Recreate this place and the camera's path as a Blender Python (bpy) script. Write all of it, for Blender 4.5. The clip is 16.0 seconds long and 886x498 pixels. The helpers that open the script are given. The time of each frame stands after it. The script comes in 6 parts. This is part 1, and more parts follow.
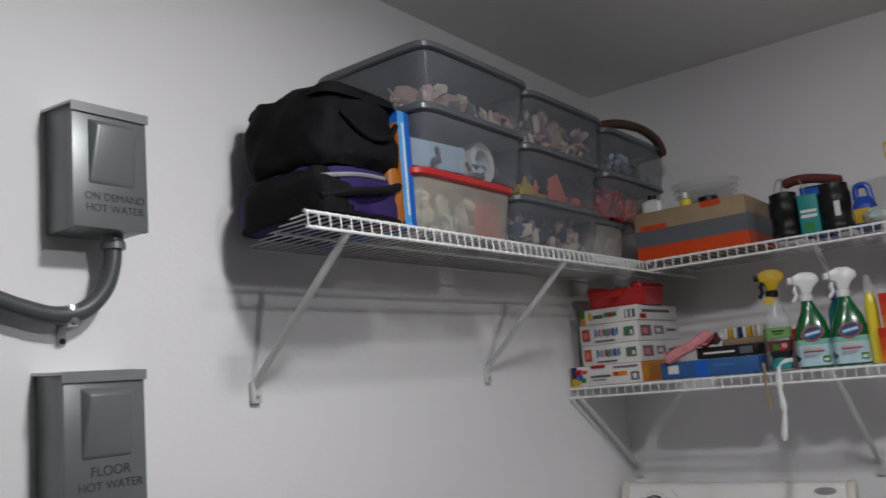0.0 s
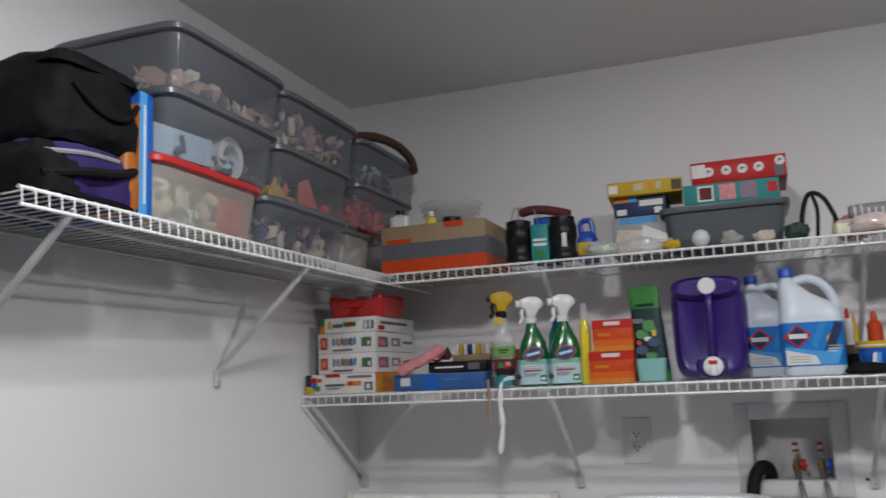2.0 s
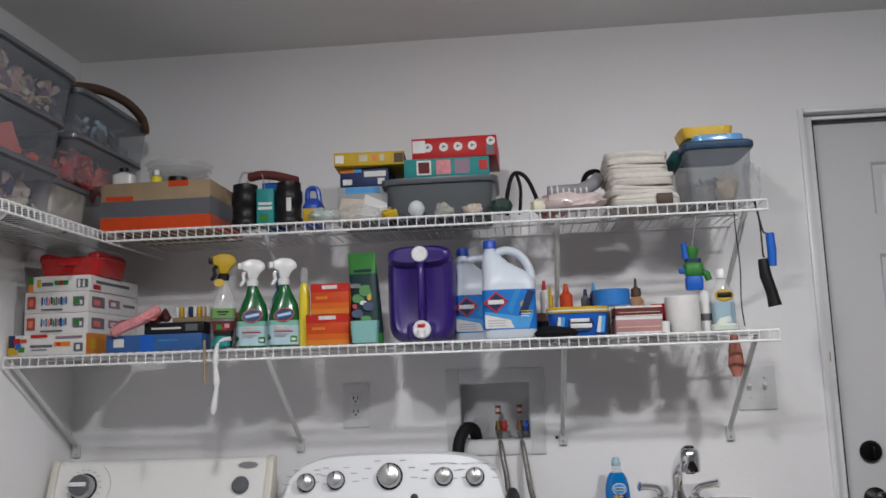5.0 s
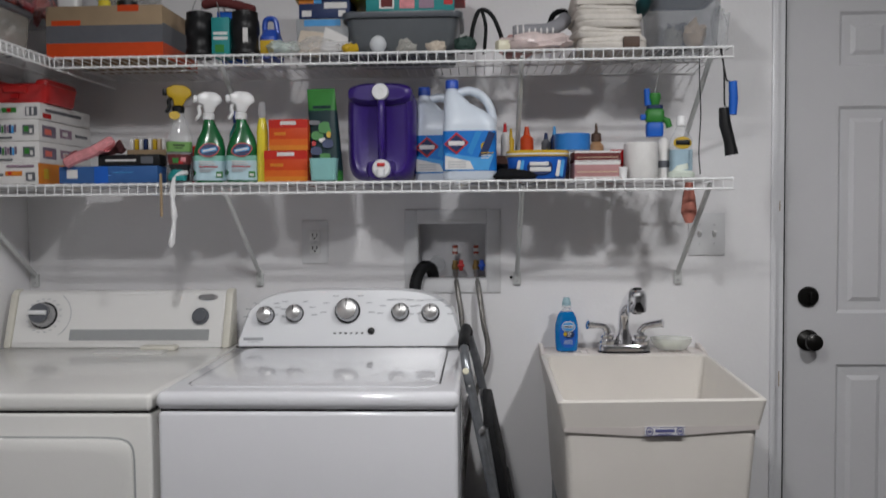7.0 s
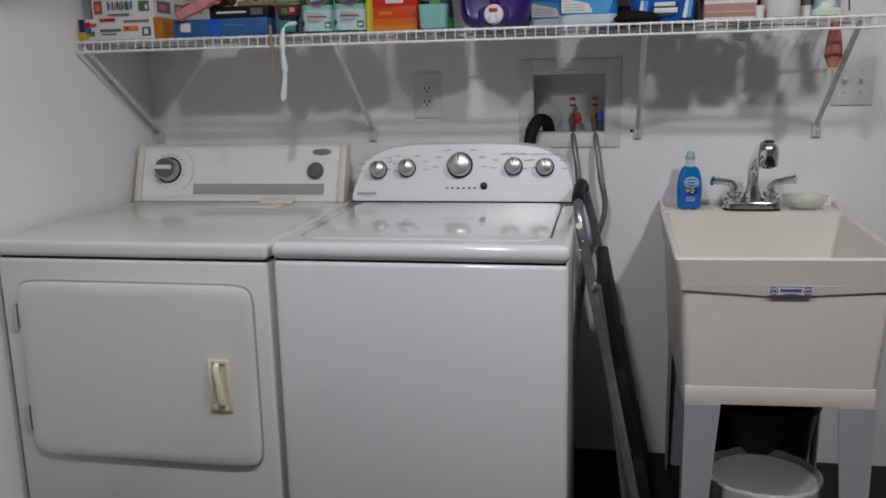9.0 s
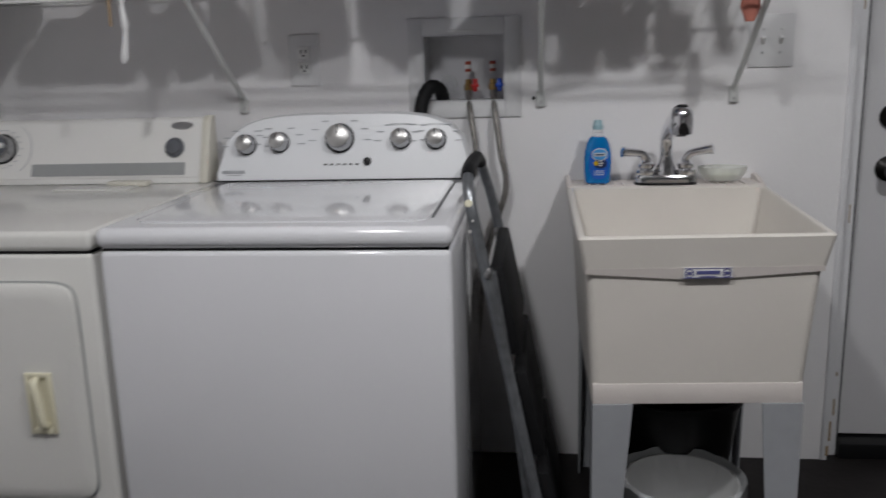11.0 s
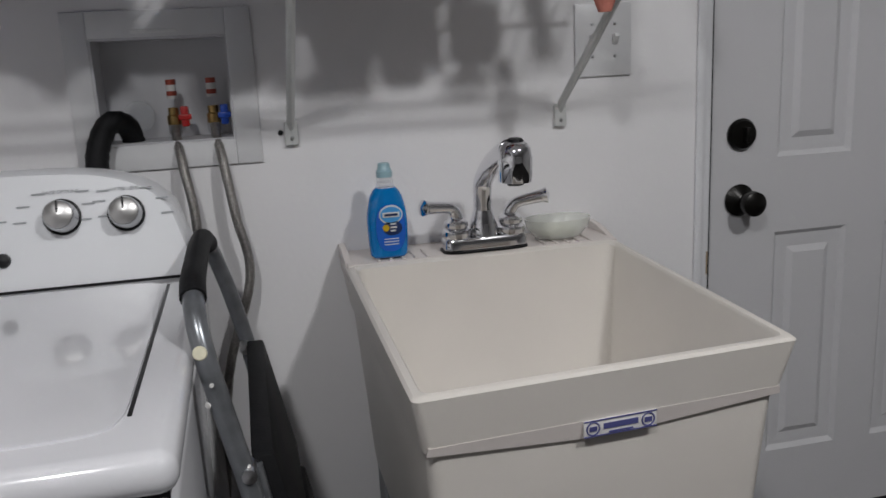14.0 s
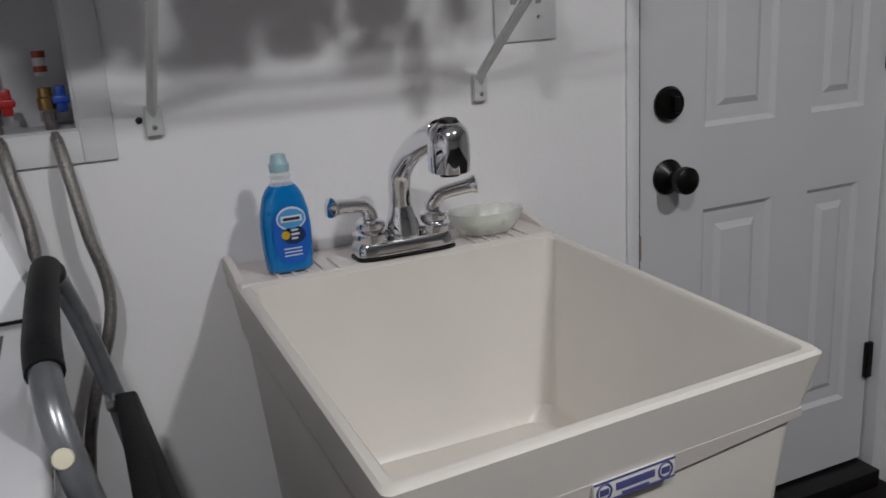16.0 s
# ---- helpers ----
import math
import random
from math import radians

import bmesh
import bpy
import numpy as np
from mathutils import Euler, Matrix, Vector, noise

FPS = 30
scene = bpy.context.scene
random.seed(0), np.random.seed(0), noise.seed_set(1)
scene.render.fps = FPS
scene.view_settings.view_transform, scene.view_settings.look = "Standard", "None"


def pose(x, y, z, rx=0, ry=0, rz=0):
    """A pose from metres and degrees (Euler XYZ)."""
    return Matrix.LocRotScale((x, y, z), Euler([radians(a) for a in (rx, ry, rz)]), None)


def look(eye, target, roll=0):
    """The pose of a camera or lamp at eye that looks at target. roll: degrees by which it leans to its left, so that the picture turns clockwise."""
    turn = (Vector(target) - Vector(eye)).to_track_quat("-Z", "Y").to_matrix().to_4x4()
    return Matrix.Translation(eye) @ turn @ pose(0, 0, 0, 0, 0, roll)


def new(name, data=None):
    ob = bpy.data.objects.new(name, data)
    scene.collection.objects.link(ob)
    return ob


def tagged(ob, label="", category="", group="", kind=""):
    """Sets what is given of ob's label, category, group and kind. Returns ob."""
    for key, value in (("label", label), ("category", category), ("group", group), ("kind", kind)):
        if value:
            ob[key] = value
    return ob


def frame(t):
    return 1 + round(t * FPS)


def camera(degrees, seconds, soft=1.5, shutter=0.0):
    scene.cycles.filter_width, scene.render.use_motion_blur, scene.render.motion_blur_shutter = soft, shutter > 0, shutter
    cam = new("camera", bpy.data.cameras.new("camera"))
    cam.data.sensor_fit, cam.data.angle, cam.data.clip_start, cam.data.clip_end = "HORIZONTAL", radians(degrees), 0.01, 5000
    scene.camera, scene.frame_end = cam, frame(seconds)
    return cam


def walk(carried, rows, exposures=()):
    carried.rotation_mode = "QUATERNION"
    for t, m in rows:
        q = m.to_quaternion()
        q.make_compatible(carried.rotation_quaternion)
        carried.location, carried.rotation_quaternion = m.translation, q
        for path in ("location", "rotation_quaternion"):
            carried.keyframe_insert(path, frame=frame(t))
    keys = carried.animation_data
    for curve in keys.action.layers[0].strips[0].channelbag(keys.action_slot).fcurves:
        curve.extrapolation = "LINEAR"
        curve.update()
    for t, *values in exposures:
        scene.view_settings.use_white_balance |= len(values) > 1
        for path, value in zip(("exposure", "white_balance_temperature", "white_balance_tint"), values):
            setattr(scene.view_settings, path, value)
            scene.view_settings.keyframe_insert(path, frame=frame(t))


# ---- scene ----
cam = camera(55.2, 16.0, shutter=0.4)
PATH = [
    (0, (1.299, -2.76, 1.469), (0.132, -1.168, 1.787), -5.1),
    (0.5, (1.301, -2.751, 1.473), (0.255, -1.075, 1.784), -4.1),
    (1, (1.305, -2.75, 1.473), (0.362, -1.012, 1.771), -3.3),
    (1.5, (1.311, -2.745, 1.47), (0.489, -0.946, 1.765), -3.3),
    (2, (1.31, -2.735, 1.466), (0.65, -0.871, 1.765), -2.5),
    (2.5, (1.317, -2.729, 1.465), (0.809, -0.819, 1.773), -2.8),
    (3, (1.338, -2.74, 1.465), (0.931, -0.807, 1.774), -2.6),
    (3.5, (1.399, -2.744, 1.462), (1.082, -0.793, 1.77), -1.7),
    (3.7, (1.426, -2.746, 1.438), (1.132, -0.794, 1.763), -1.8),
    (5.8, (1.491, -2.73, 1.343), (1.386, -0.743, 1.547), -0.9),
    (6, (1.491, -2.73, 1.343), (1.399, -0.74, 1.518), -0.6),
    (6.5, (1.495, -2.737, 1.344), (1.415, -0.739, 1.403), -0.7),
    (7, (1.493, -2.734, 1.344), (1.403, -0.738, 1.254), -0.5),
    (7.5, (1.488, -2.724, 1.342), (1.348, -0.738, 1.15), -0.5),
    (8, (1.489, -2.725, 1.343), (1.259, -0.757, 1.07), -0.8),
    (8.2, (1.488, -2.724, 1.343), (1.213, -0.769, 1.027), -0.9),
    (10.5, (1.594, -2.47, 1.221), (1.178, -0.564, 0.783), -1.6),
    (11, (1.590, -2.370, 1.234), (1.375, -0.430, 0.801), -1.6),
    (11.5, (1.577, -2.19, 1.23), (1.533, -0.237, 0.802), -2.5),
    (12, (1.567, -2.05, 1.237), (1.681, -0.099, 0.812), -2.6),
    (12.5, (1.628, -1.872, 1.244), (1.743, 0.083, 0.839), -3.6),
    (13, (1.66, -1.734, 1.247), (1.758, 0.219, 0.825), -2.0),
    (13.5, (1.609, -1.642, 1.241), (1.847, 0.29, 0.784), -2.0),
    (14, (1.522, -1.555, 1.255), (1.956, 0.344, 0.803), -2.8),
    (14.5, (1.473, -1.492, 1.253), (2.066, 0.356, 0.768), -3.4),
    (15, (1.479, -1.403, 1.24), (2.122, 0.425, 0.747), -4.1),
    (15.5, (1.49, -1.31, 1.234), (2.174, 0.499, 0.724), -3.4),
    (16, (1.494, -1.262, 1.243), (2.258, 0.508, 0.714), -3.6),
]
walk(cam, [(t, look(eye, target, roll)) for t, eye, target, roll in PATH],
     exposures=((0, -0.1), (1, 0.0), (2.2, 0.25), (3.5, 0.4), (6, 0.42), (7.2, 0.15), (8.2, 0.04), (10.5, 0.0), (12, 0.02), (14.5, 0.0), (16, -0.02)))

# ---- light ----
world = bpy.data.worlds.new("world")
world.use_nodes = True
world.node_tree.nodes["Background"].inputs[0].default_value = (1, 1, 1, 1)
world.node_tree.nodes["Background"].inputs[1].default_value = 0.02
scene.world = world


def ceiling_lamp(name, at, glow, down, radius, colour=(0.965, 0.965, 0.975)):
    """A ceiling fixture: a bulb that shines all round and the reflector over it that throws light down."""
    bulb = bpy.data.lights.new(name + "_bulb", "POINT")
    bulb.energy, bulb.shadow_soft_size, bulb.color = glow, radius, colour
    new(name + "_bulb", bulb).matrix_world = pose(*at)
    refl = bpy.data.lights.new(name + "_reflector", "AREA")
    refl.shape, refl.size, refl.energy, refl.color = "DISK", 0.16, down, colour
    new(name + "_reflector", refl).matrix_world = pose(at[0], at[1], at[2] + 0.04)


ceiling_lamp("ceiling_lamp", (1.15, -1.95, 2.38), 6, 15.5, 0.045)
ceiling_lamp("ceiling_lamp_far", (2.45, -1.90, 2.38), 13, 17.5, 0.045)


# ---- materials ----
def mat(name, colour, rough=0.5, metal=0.0, var=0.06, scale=30.0, bump=0.0, bump_scale=200.0, clear=0.0, alpha=1.0, coat=0.0, spec=0.5):
    """A painted, plastic or metal surface with tone variation at two scales and fine relief."""
    m = bpy.data.materials.new(name)
    m.use_nodes = True
    nt = m.node_tree
    b = nt.nodes["Principled BSDF"]
    out = nt.nodes["Material Output"]
    b.inputs["Roughness"].default_value, b.inputs["Metallic"].default_value = rough, metal
    b.inputs["Coat Weight"].default_value = coat
    b.inputs["Specular IOR Level"].default_value = spec
    b.inputs["Transmission Weight"].default_value = clear
    tc = nt.nodes.new("ShaderNodeTexCoord")
    n1, n2 = nt.nodes.new("ShaderNodeTexNoise"), nt.nodes.new("ShaderNodeTexNoise")
    n1.inputs["Scale"].default_value, n2.inputs["Scale"].default_value = scale, scale * 0.12
    n1.inputs["Detail"].default_value = 4
    for n in (n1, n2):
        nt.links.new(tc.outputs["Object"], n.inputs["Vector"])
    add = nt.nodes.new("ShaderNodeMath")
    add.operation = "ADD"
    nt.links.new(n1.outputs["Fac"], add.inputs[0])
    nt.links.new(n2.outputs["Fac"], add.inputs[1])
    mr = nt.nodes.new("ShaderNodeMapRange")
    mr.inputs["From Min"].default_value, mr.inputs["From Max"].default_value = 0.6, 1.4
    mr.inputs["To Min"].default_value, mr.inputs["To Max"].default_value = 1 - var, 1 + var
    nt.links.new(add.outputs[0], mr.inputs["Value"])
    mul = nt.nodes.new("ShaderNodeVectorMath")
    mul.operation = "SCALE"
    mul.inputs[0].default_value = colour[:3]
    nt.links.new(mr.outputs[0], mul.inputs["Scale"])
    nt.links.new(mul.outputs["Vector"], b.inputs["Base Color"])
    if bump:
        n3 = nt.nodes.new("ShaderNodeTexNoise")
        n3.inputs["Scale"].default_value, n3.inputs["Detail"].default_value = bump_scale, 3
        nt.links.new(tc.outputs["Object"], n3.inputs["Vector"])
        bp = nt.nodes.new("ShaderNodeBump")
        bp.inputs["Strength"].default_value, bp.inputs["Distance"].default_value = bump, 0.002
        nt.links.new(n3.outputs["Fac"], bp.inputs["Height"])
        nt.links.new(bp.outputs["Normal"], b.inputs["Normal"])
    if alpha < 1:
        tr, mix = nt.nodes.new("ShaderNodeBsdfTransparent"), nt.nodes.new("ShaderNodeMixShader")
        mix.inputs[0].default_value = alpha
        nt.links.new(tr.outputs[0], mix.inputs[1])
        nt.links.new(b.outputs[0], mix.inputs[2])
        nt.links.new(mix.outputs[0], out.inputs["Surface"])
    return m


# grey of the unseen walls, set by how much fill light they bounce back
FAR_BOUNCE = mat("far_wall_bounce", (0.62, 0.615, 0.61), 0.7, var=0.05, scale=3, bump=0.25, bump_scale=90)
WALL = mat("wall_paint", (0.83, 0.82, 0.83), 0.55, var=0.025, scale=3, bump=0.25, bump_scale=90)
CEIL = mat("ceiling_paint", (0.86, 0.86, 0.86), 0.8, var=0.03, scale=3, bump=0.3, bump_scale=70)
TRIM = mat("trim_paint", (0.78, 0.78, 0.80), 0.35, var=0.05, scale=8, bump=0.1, bump_scale=60)
DOORP = mat("door_paint", (0.64, 0.635, 0.65), 0.4, var=0.03, scale=5, bump=0.06, bump_scale=80)
FLOOR = mat("dark_floor", (0.014, 0.012, 0.012), 0.6, spec=0.2, var=0.35, scale=12, bump=0.4, bump_scale=60)
ENAMEL = mat("washer_enamel", (0.68, 0.68, 0.705), 0.11, var=0.012, scale=4, coat=0.3)
ENAMEL2 = mat("dryer_enamel", (0.70, 0.69, 0.665), 0.2, var=0.02, scale=4, coat=0.25)
CREAM = mat("yellowed_plastic", (0.72, 0.68, 0.52), 0.4, var=0.05, scale=10)
PANEL = mat("console_panel", (0.80, 0.81, 0.83), 0.28, var=0.01, scale=5)
DPANEL = mat("dryer_console_panel", (0.80, 0.79, 0.77), 0.35, var=0.015, scale=5)
ENDCAP = mat("aged_white_plastic", (0.68, 0.655, 0.575), 0.4, var=0.04, scale=10)
GREYBAND = mat("grey_band", (0.33, 0.34, 0.34), 0.4, var=0.04)
GREYTXT = mat("grey_print", (0.42, 0.43, 0.45), 0.5)
CHROME = mat("chrome", (0.78, 0.78, 0.80), 0.06, metal=1.0, var=0.02)
STEEL = mat("brushed_steel", (0.62, 0.62, 0.63), 0.28, metal=1.0, var=0.05)
BRAID = mat("braided_steel", (0.29, 0.275, 0.26), 0.35, metal=0.8, var=0.4, scale=220, bump=0.8, bump_scale=420)
COPPER = mat("red_copper_print", (0.36, 0.07, 0.045), 0.4, metal=0.3, var=0.15)
BRASS = mat("brass", (0.45, 0.30, 0.12), 0.35, metal=1.0, var=0.15)
WIRE = mat("white_vinyl_wire", (0.82, 0.82, 0.82), 0.4, var=0.04)
BRACK = mat("bracket_paint", (0.60, 0.61, 0.60), 0.45, var=0.06)
TUBP = mat("tub_plastic", (0.67, 0.618, 0.588), 0.42, var=0.03, scale=6, bump=0.1, bump_scale=50)
TUBIN = mat("tub_inside", (0.72, 0.682, 0.632), 0.32, var=0.05, scale=6)
LEGP = mat("leg_steel_paint", (0.33, 0.34, 0.36), 0.5, var=0.06)
BLACK = mat("black_plastic", (0.008, 0.008, 0.009), 0.4, spec=0.3, var=0.2)
RUBBER = mat("black_rubber", (0.009, 0.009, 0.010), 0.6, spec=0.2, var=0.25, bump=0.3)
BRONZE = mat("dark_bronze", (0.012, 0.011, 0.010), 0.32, metal=0.6, var=0.2)
LADDER = mat("worn_grey_tube", (0.22, 0.23, 0.245), 0.28, metal=0.6, var=0.35, scale=40)
EBOX = mat("grey_metal_paint", (0.20, 0.215, 0.215), 0.36, metal=0.35, var=0.08, scale=14)
CONDUIT = mat("grey_conduit", (0.075, 0.08, 0.085), 0.4, var=0.15)
WHITEP = mat("white_plastic", (0.78, 0.78, 0.78), 0.3, var=0.03)
PLATE = mat("plate_plastic", (0.72, 0.72, 0.73), 0.35, var=0.02)
BOXIN = mat("outlet_box_plastic", (0.62, 0.62, 0.64), 0.45, var=0.03)
RED = mat("red_plastic", (0.50, 0.02, 0.02), 0.35, var=0.1)
BLUE = mat("blue_plastic", (0.02, 0.08, 0.45), 0.35, var=0.1)
CLEARBIN = mat("smoky_clear_plastic", (0.27, 0.29, 0.33), 0.12, var=0.22, scale=12, alpha=0.36)
CLEAR = mat("clear_plastic", (0.80, 0.82, 0.84), 0.1, var=0.03, alpha=0.22)
MILKY = mat("milky_plastic", (0.58, 0.565, 0.51), 0.2, var=0.2, scale=14, alpha=0.46)
LIDGREY = mat("grey_lid", (0.10, 0.11, 0.125), 0.3, var=0.1)
FABRIC_BLACK = mat("black_nylon", (0.006, 0.006, 0.007), 0.75, spec=0.15, var=0.4, scale=60, bump=0.6, bump_scale=350)
FABRIC_PURPLE = mat("purple_nylon", (0.032, 0.017, 0.10), 0.75, spec=0.2, var=0.3, scale=40, bump=0.6, bump_scale=350)
TOWEL = mat("white_towel", (0.64, 0.60, 0.55), 0.95, var=0.12, scale=60, bump=1.0, bump_scale=260)
CARD = mat("kraft_cardboard", (0.32, 0.23, 0.14), 0.8, var=0.14, scale=20)


def paint(name, colour, rough=0.45):
    return mat(name, colour, rough, var=0.10, scale=35, spec=0.28)


ORANGE = paint("orange_print", (0.56, 0.062, 0.012))
ORANGE_Y = paint("yellow_orange_print", (0.62, 0.20, 0.02))
YELLOW = paint("yellow_print", (0.54, 0.35, 0.018))
REDP = paint("red_print", (0.46, 0.010, 0.012))
TEAL = paint("teal_print", (0.02, 0.24, 0.24))
NAVY = paint("navy_print", (0.015, 0.03, 0.10))
BLUEP = paint("blue_print", (0.012, 0.11, 0.50))
SKY = paint("light_blue_print", (0.07, 0.32, 0.66))
GREEN = mat("green_bottle_plastic", (0.008, 0.115, 0.034), 0.2, var=0.08, coat=0.3)
GREENP = paint("green_print", (0.035, 0.20, 0.035))
PURPLE = mat("purple_jug_plastic", (0.034, 0.011, 0.165), 0.34, var=0.08, coat=0.2)
WHITE = paint("white_print", (0.68, 0.665, 0.65))
GREYP = paint("grey_print_band", (0.115, 0.12, 0.135))
PINK = mat("pink_fabric", (0.70, 0.28, 0.30), 0.9, var=0.25, scale=90, bump=0.8, bump_scale=200)
BROWN = mat("brown_leather", (0.07, 0.035, 0.02), 0.6, var=0.3)
MAROON = mat("maroon_fabric", (0.12, 0.02, 0.02), 0.8, var=0.25, bump=0.5)
GREYFAB = mat("grey_fabric", (0.25, 0.25, 0.27), 0.9, var=0.2, bump=0.6)
DISHBLUE = mat("blue_dish_soap", (0.0, 0.175, 0.50), 0.08, var=0.05, coat=0.5)
LIQUIDY = mat("yellow_liquid", (0.75, 0.62, 0.05), 0.15, var=0.05)
GLASSY = mat("frosted_glass", (0.78, 0.80, 0.74), 0.25, var=0.04, alpha=0.42)
BEIGE = paint("beige_content", (0.55, 0.42, 0.30))
SALMON = paint("salmon_content", (0.70, 0.16, 0.12))
MAUVE = paint("mauve_content", (0.25, 0.16, 0.22))
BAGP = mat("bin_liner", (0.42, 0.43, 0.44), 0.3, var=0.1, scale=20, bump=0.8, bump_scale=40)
PALE = paint("pale_content", (0.60, 0.52, 0.43))
ROSE = paint("rose_content", (0.46, 0.29, 0.28))
STRAW = paint("straw_content", (0.50, 0.46, 0.33))
AQUA = paint("pale_aqua_content", (0.42, 0.58, 0.56))
PAPERB = paint("pale_blue_paper", (0.46, 0.62, 0.76))
SOAPMARK = mat("worn_print", (0.08, 0.085, 0.24), 0.5, var=0.2)


# ---- mesh tools ----
def bx(x0, x1, y0, y1, z0, z1, bev=0.003, seg=2):
    bm = bmesh.new()
    bmesh.ops.create_cube(bm, size=1)
    for v in bm.verts:
        v.co = ((x0 + x1) / 2 + v.co.x * (x1 - x0), (y0 + y1) / 2 + v.co.y * (y1 - y0), (z0 + z1) / 2 + v.co.z * (z1 - z0))
    bev = min(bev, 0.45 * min(abs(x1 - x0), abs(y1 - y0), abs(z1 - z0)))
    if bev > 0:
        bmesh.ops.bevel(bm, geom=list(bm.edges), offset=bev, segments=seg, profile=0.5, affect="EDGES")
    return bm


def join(*bms):
    base = bms[0]
    for other in bms[1:]:
        me = bpy.data.meshes.new("joined")
        other.to_mesh(me)
        base.from_mesh(me)
        bpy.data.meshes.remove(me)
        other.free()
    return base


def moved(bm, m):
    bmesh.ops.transform(bm, matrix=m, verts=bm.verts)
    return bm


def rings(loops, cap=True, closed=False):
    """Skin a row of equal-length loops of points."""
    bm = bmesh.new()
    vs = [[bm.verts.new(p) for p in loop] for loop in loops]
    n = len(vs[0])
    pairs = list(zip(vs, vs[1:])) + ([(vs[-1], vs[0])] if closed else [])
    for a, b in pairs:
        for i in range(n):
            bm.faces.new((a[i], a[(i + 1) % n], b[(i + 1) % n], b[i]))
    if cap and not closed:
        bm.faces.new(vs[0][::-1])
        bm.faces.new(vs[-1])
    bmesh.ops.recalc_face_normals(bm, faces=bm.faces)
    return bm


def oval(w, d, z, cx=0.0, cy=0.0, power=2.0, n=28):
    """A loop of a superellipse: power 2 is an ellipse, 6 a rounded box."""
    pts = []
    for i in range(n):
        a = 2 * math.pi * i / n
        c, s = math.cos(a), math.sin(a)
        pts.append((cx + w / 2 * math.copysign(abs(c) ** (2 / power), c), cy + d / 2 * math.copysign(abs(s) ** (2 / power), s), z))
    return pts


def lathe(profile, n=24):
    """Turned shape from (radius, height) pairs."""
    return rings([oval(2 * r, 2 * r, z, n=n) for r, z in profile])


def stack(profile, n=28):
    """Shape from (width, depth, height, power) rows, with optional centre offsets."""
    return rings([oval(p[0], p[1], p[2], p[4] if len(p) > 4 else 0, p[5] if len(p) > 5 else 0, p[3], n) for p in profile])


def tube(points, r, n=8, closed=False):
    """A round bar along points; r is one radius or one for each point."""
    pts = [Vector(p) for p in points]
    loops, side = [], None
    for i, p in enumerate(pts):
        a = pts[i - 1] if (i or closed) else p
        b = pts[(i + 1) % len(pts)] if (i + 1 < len(pts) or closed) else p
        d = (b - a).normalized()
        if side is None:
            side = d.orthogonal().normalized()
        side = (side - d * side.dot(d)).normalized()
        up = d.cross(side)
        rr = r[i] if isinstance(r, (list, tuple)) else r
        loops.append([p + rr * (math.cos(2 * math.pi * k / n) * side + math.sin(2 * math.pi * k / n) * up) for k in range(n)])
    return rings(loops, closed=closed)


def curved(points, steps=6):
    """A smooth line through the points."""
    pts = [Vector(p) for p in points]
    ext = [2 * pts[0] - pts[1]] + pts + [2 * pts[-1] - pts[-2]]
    res = []
    for i in range(1, len(ext) - 2):
        p0, p1, p2, p3 = ext[i - 1:i + 3]
        for k in range(steps):
            t = k / steps
            res.append(0.5 * (2 * p1 + (p2 - p0) * t + (2 * p0 - 5 * p1 + 4 * p2 - p3) * t * t + (3 * p1 - p0 - 3 * p2 + p3) * t ** 3))
    return res + [pts[-1]]


def prism(poly, a0, a1, axis="y", bev=0.0, seg=2):
    """A polygon pushed along an axis; its points are (x, z) for y, (y, z) for x, (x, y) for z."""
    put = {"y": lambda u, v, a: (u, a, v), "x": lambda u, v, a: (a, u, v), "z": lambda u, v, a: (u, v, a)}[axis]
    bm = rings([[put(u, v, a0) for u, v in poly], [put(u, v, a1) for u, v in poly]])
    if bev:
        bmesh.ops.bevel(bm, geom=list(bm.edges), offset=bev, segments=seg, profile=0.5, affect="EDGES")
    return bm


def crumple(bm, amp, scale, seed=0.0):
    """Soft folds: every vertex pushed by smooth noise."""
    bmesh.ops.subdivide_edges(bm, edges=list(bm.edges), cuts=2, use_grid_fill=True)
    bmesh.ops.recalc_face_normals(bm, faces=bm.faces)
    low = min(v.co.z for v in bm.verts)
    for v in bm.verts:
        k = noise.noise(v.co * scale + Vector((seed, seed * 2, 0))) + 0.5 * noise.noise(v.co * scale * 2.3 + Vector((seed, 5, 0)))
        v.co += v.normal * amp * k
        v.co.z = max(v.co.z, low)
    return bm


def part(name, bm, material, parent=None, label="", smooth=True):
    me = bpy.data.meshes.new(name)
    bm.to_mesh(me)
    bm.free()
    me.materials.append(material)
    if smooth:
        me.shade_smooth()
        me.set_sharp_from_angle(angle=radians(38))
    ob = new(name, me)
    ob.parent = parent
    if label:
        ob["label"] = label
    return ob


def thing(name, label, category, at=(0, 0, 0), turn=0, group="", kind=""):
    ob = new(name)
    ob.matrix_world = pose(*at, 0, 0, turn)
    ob.empty_display_size = 0.05
    return tagged(ob, label, category, group, kind)


def solo(name, bm, material, label, category, at=(0, 0, 0), turn=0, group="", kind=""):
    ob = part(name, bm, material)
    ob.matrix_world = pose(*at, 0, 0, turn)
    return tagged(ob, label, category, group, kind)


def lettering(text, size, m, material, parent, name="lettering"):
    cu = bpy.data.curves.new(name, "FONT")
    cu.body, cu.size, cu.align_x, cu.extrude = text, size, "CENTER", 0.0003
    tmp = bpy.data.objects.new(name, cu)
    me = bpy.data.meshes.new_from_object(tmp)
    bpy.data.objects.remove(tmp)
    me.materials.append(material)
    ob = new(name, me)
    ob.parent = parent
    ob.matrix_local = m
    return ob


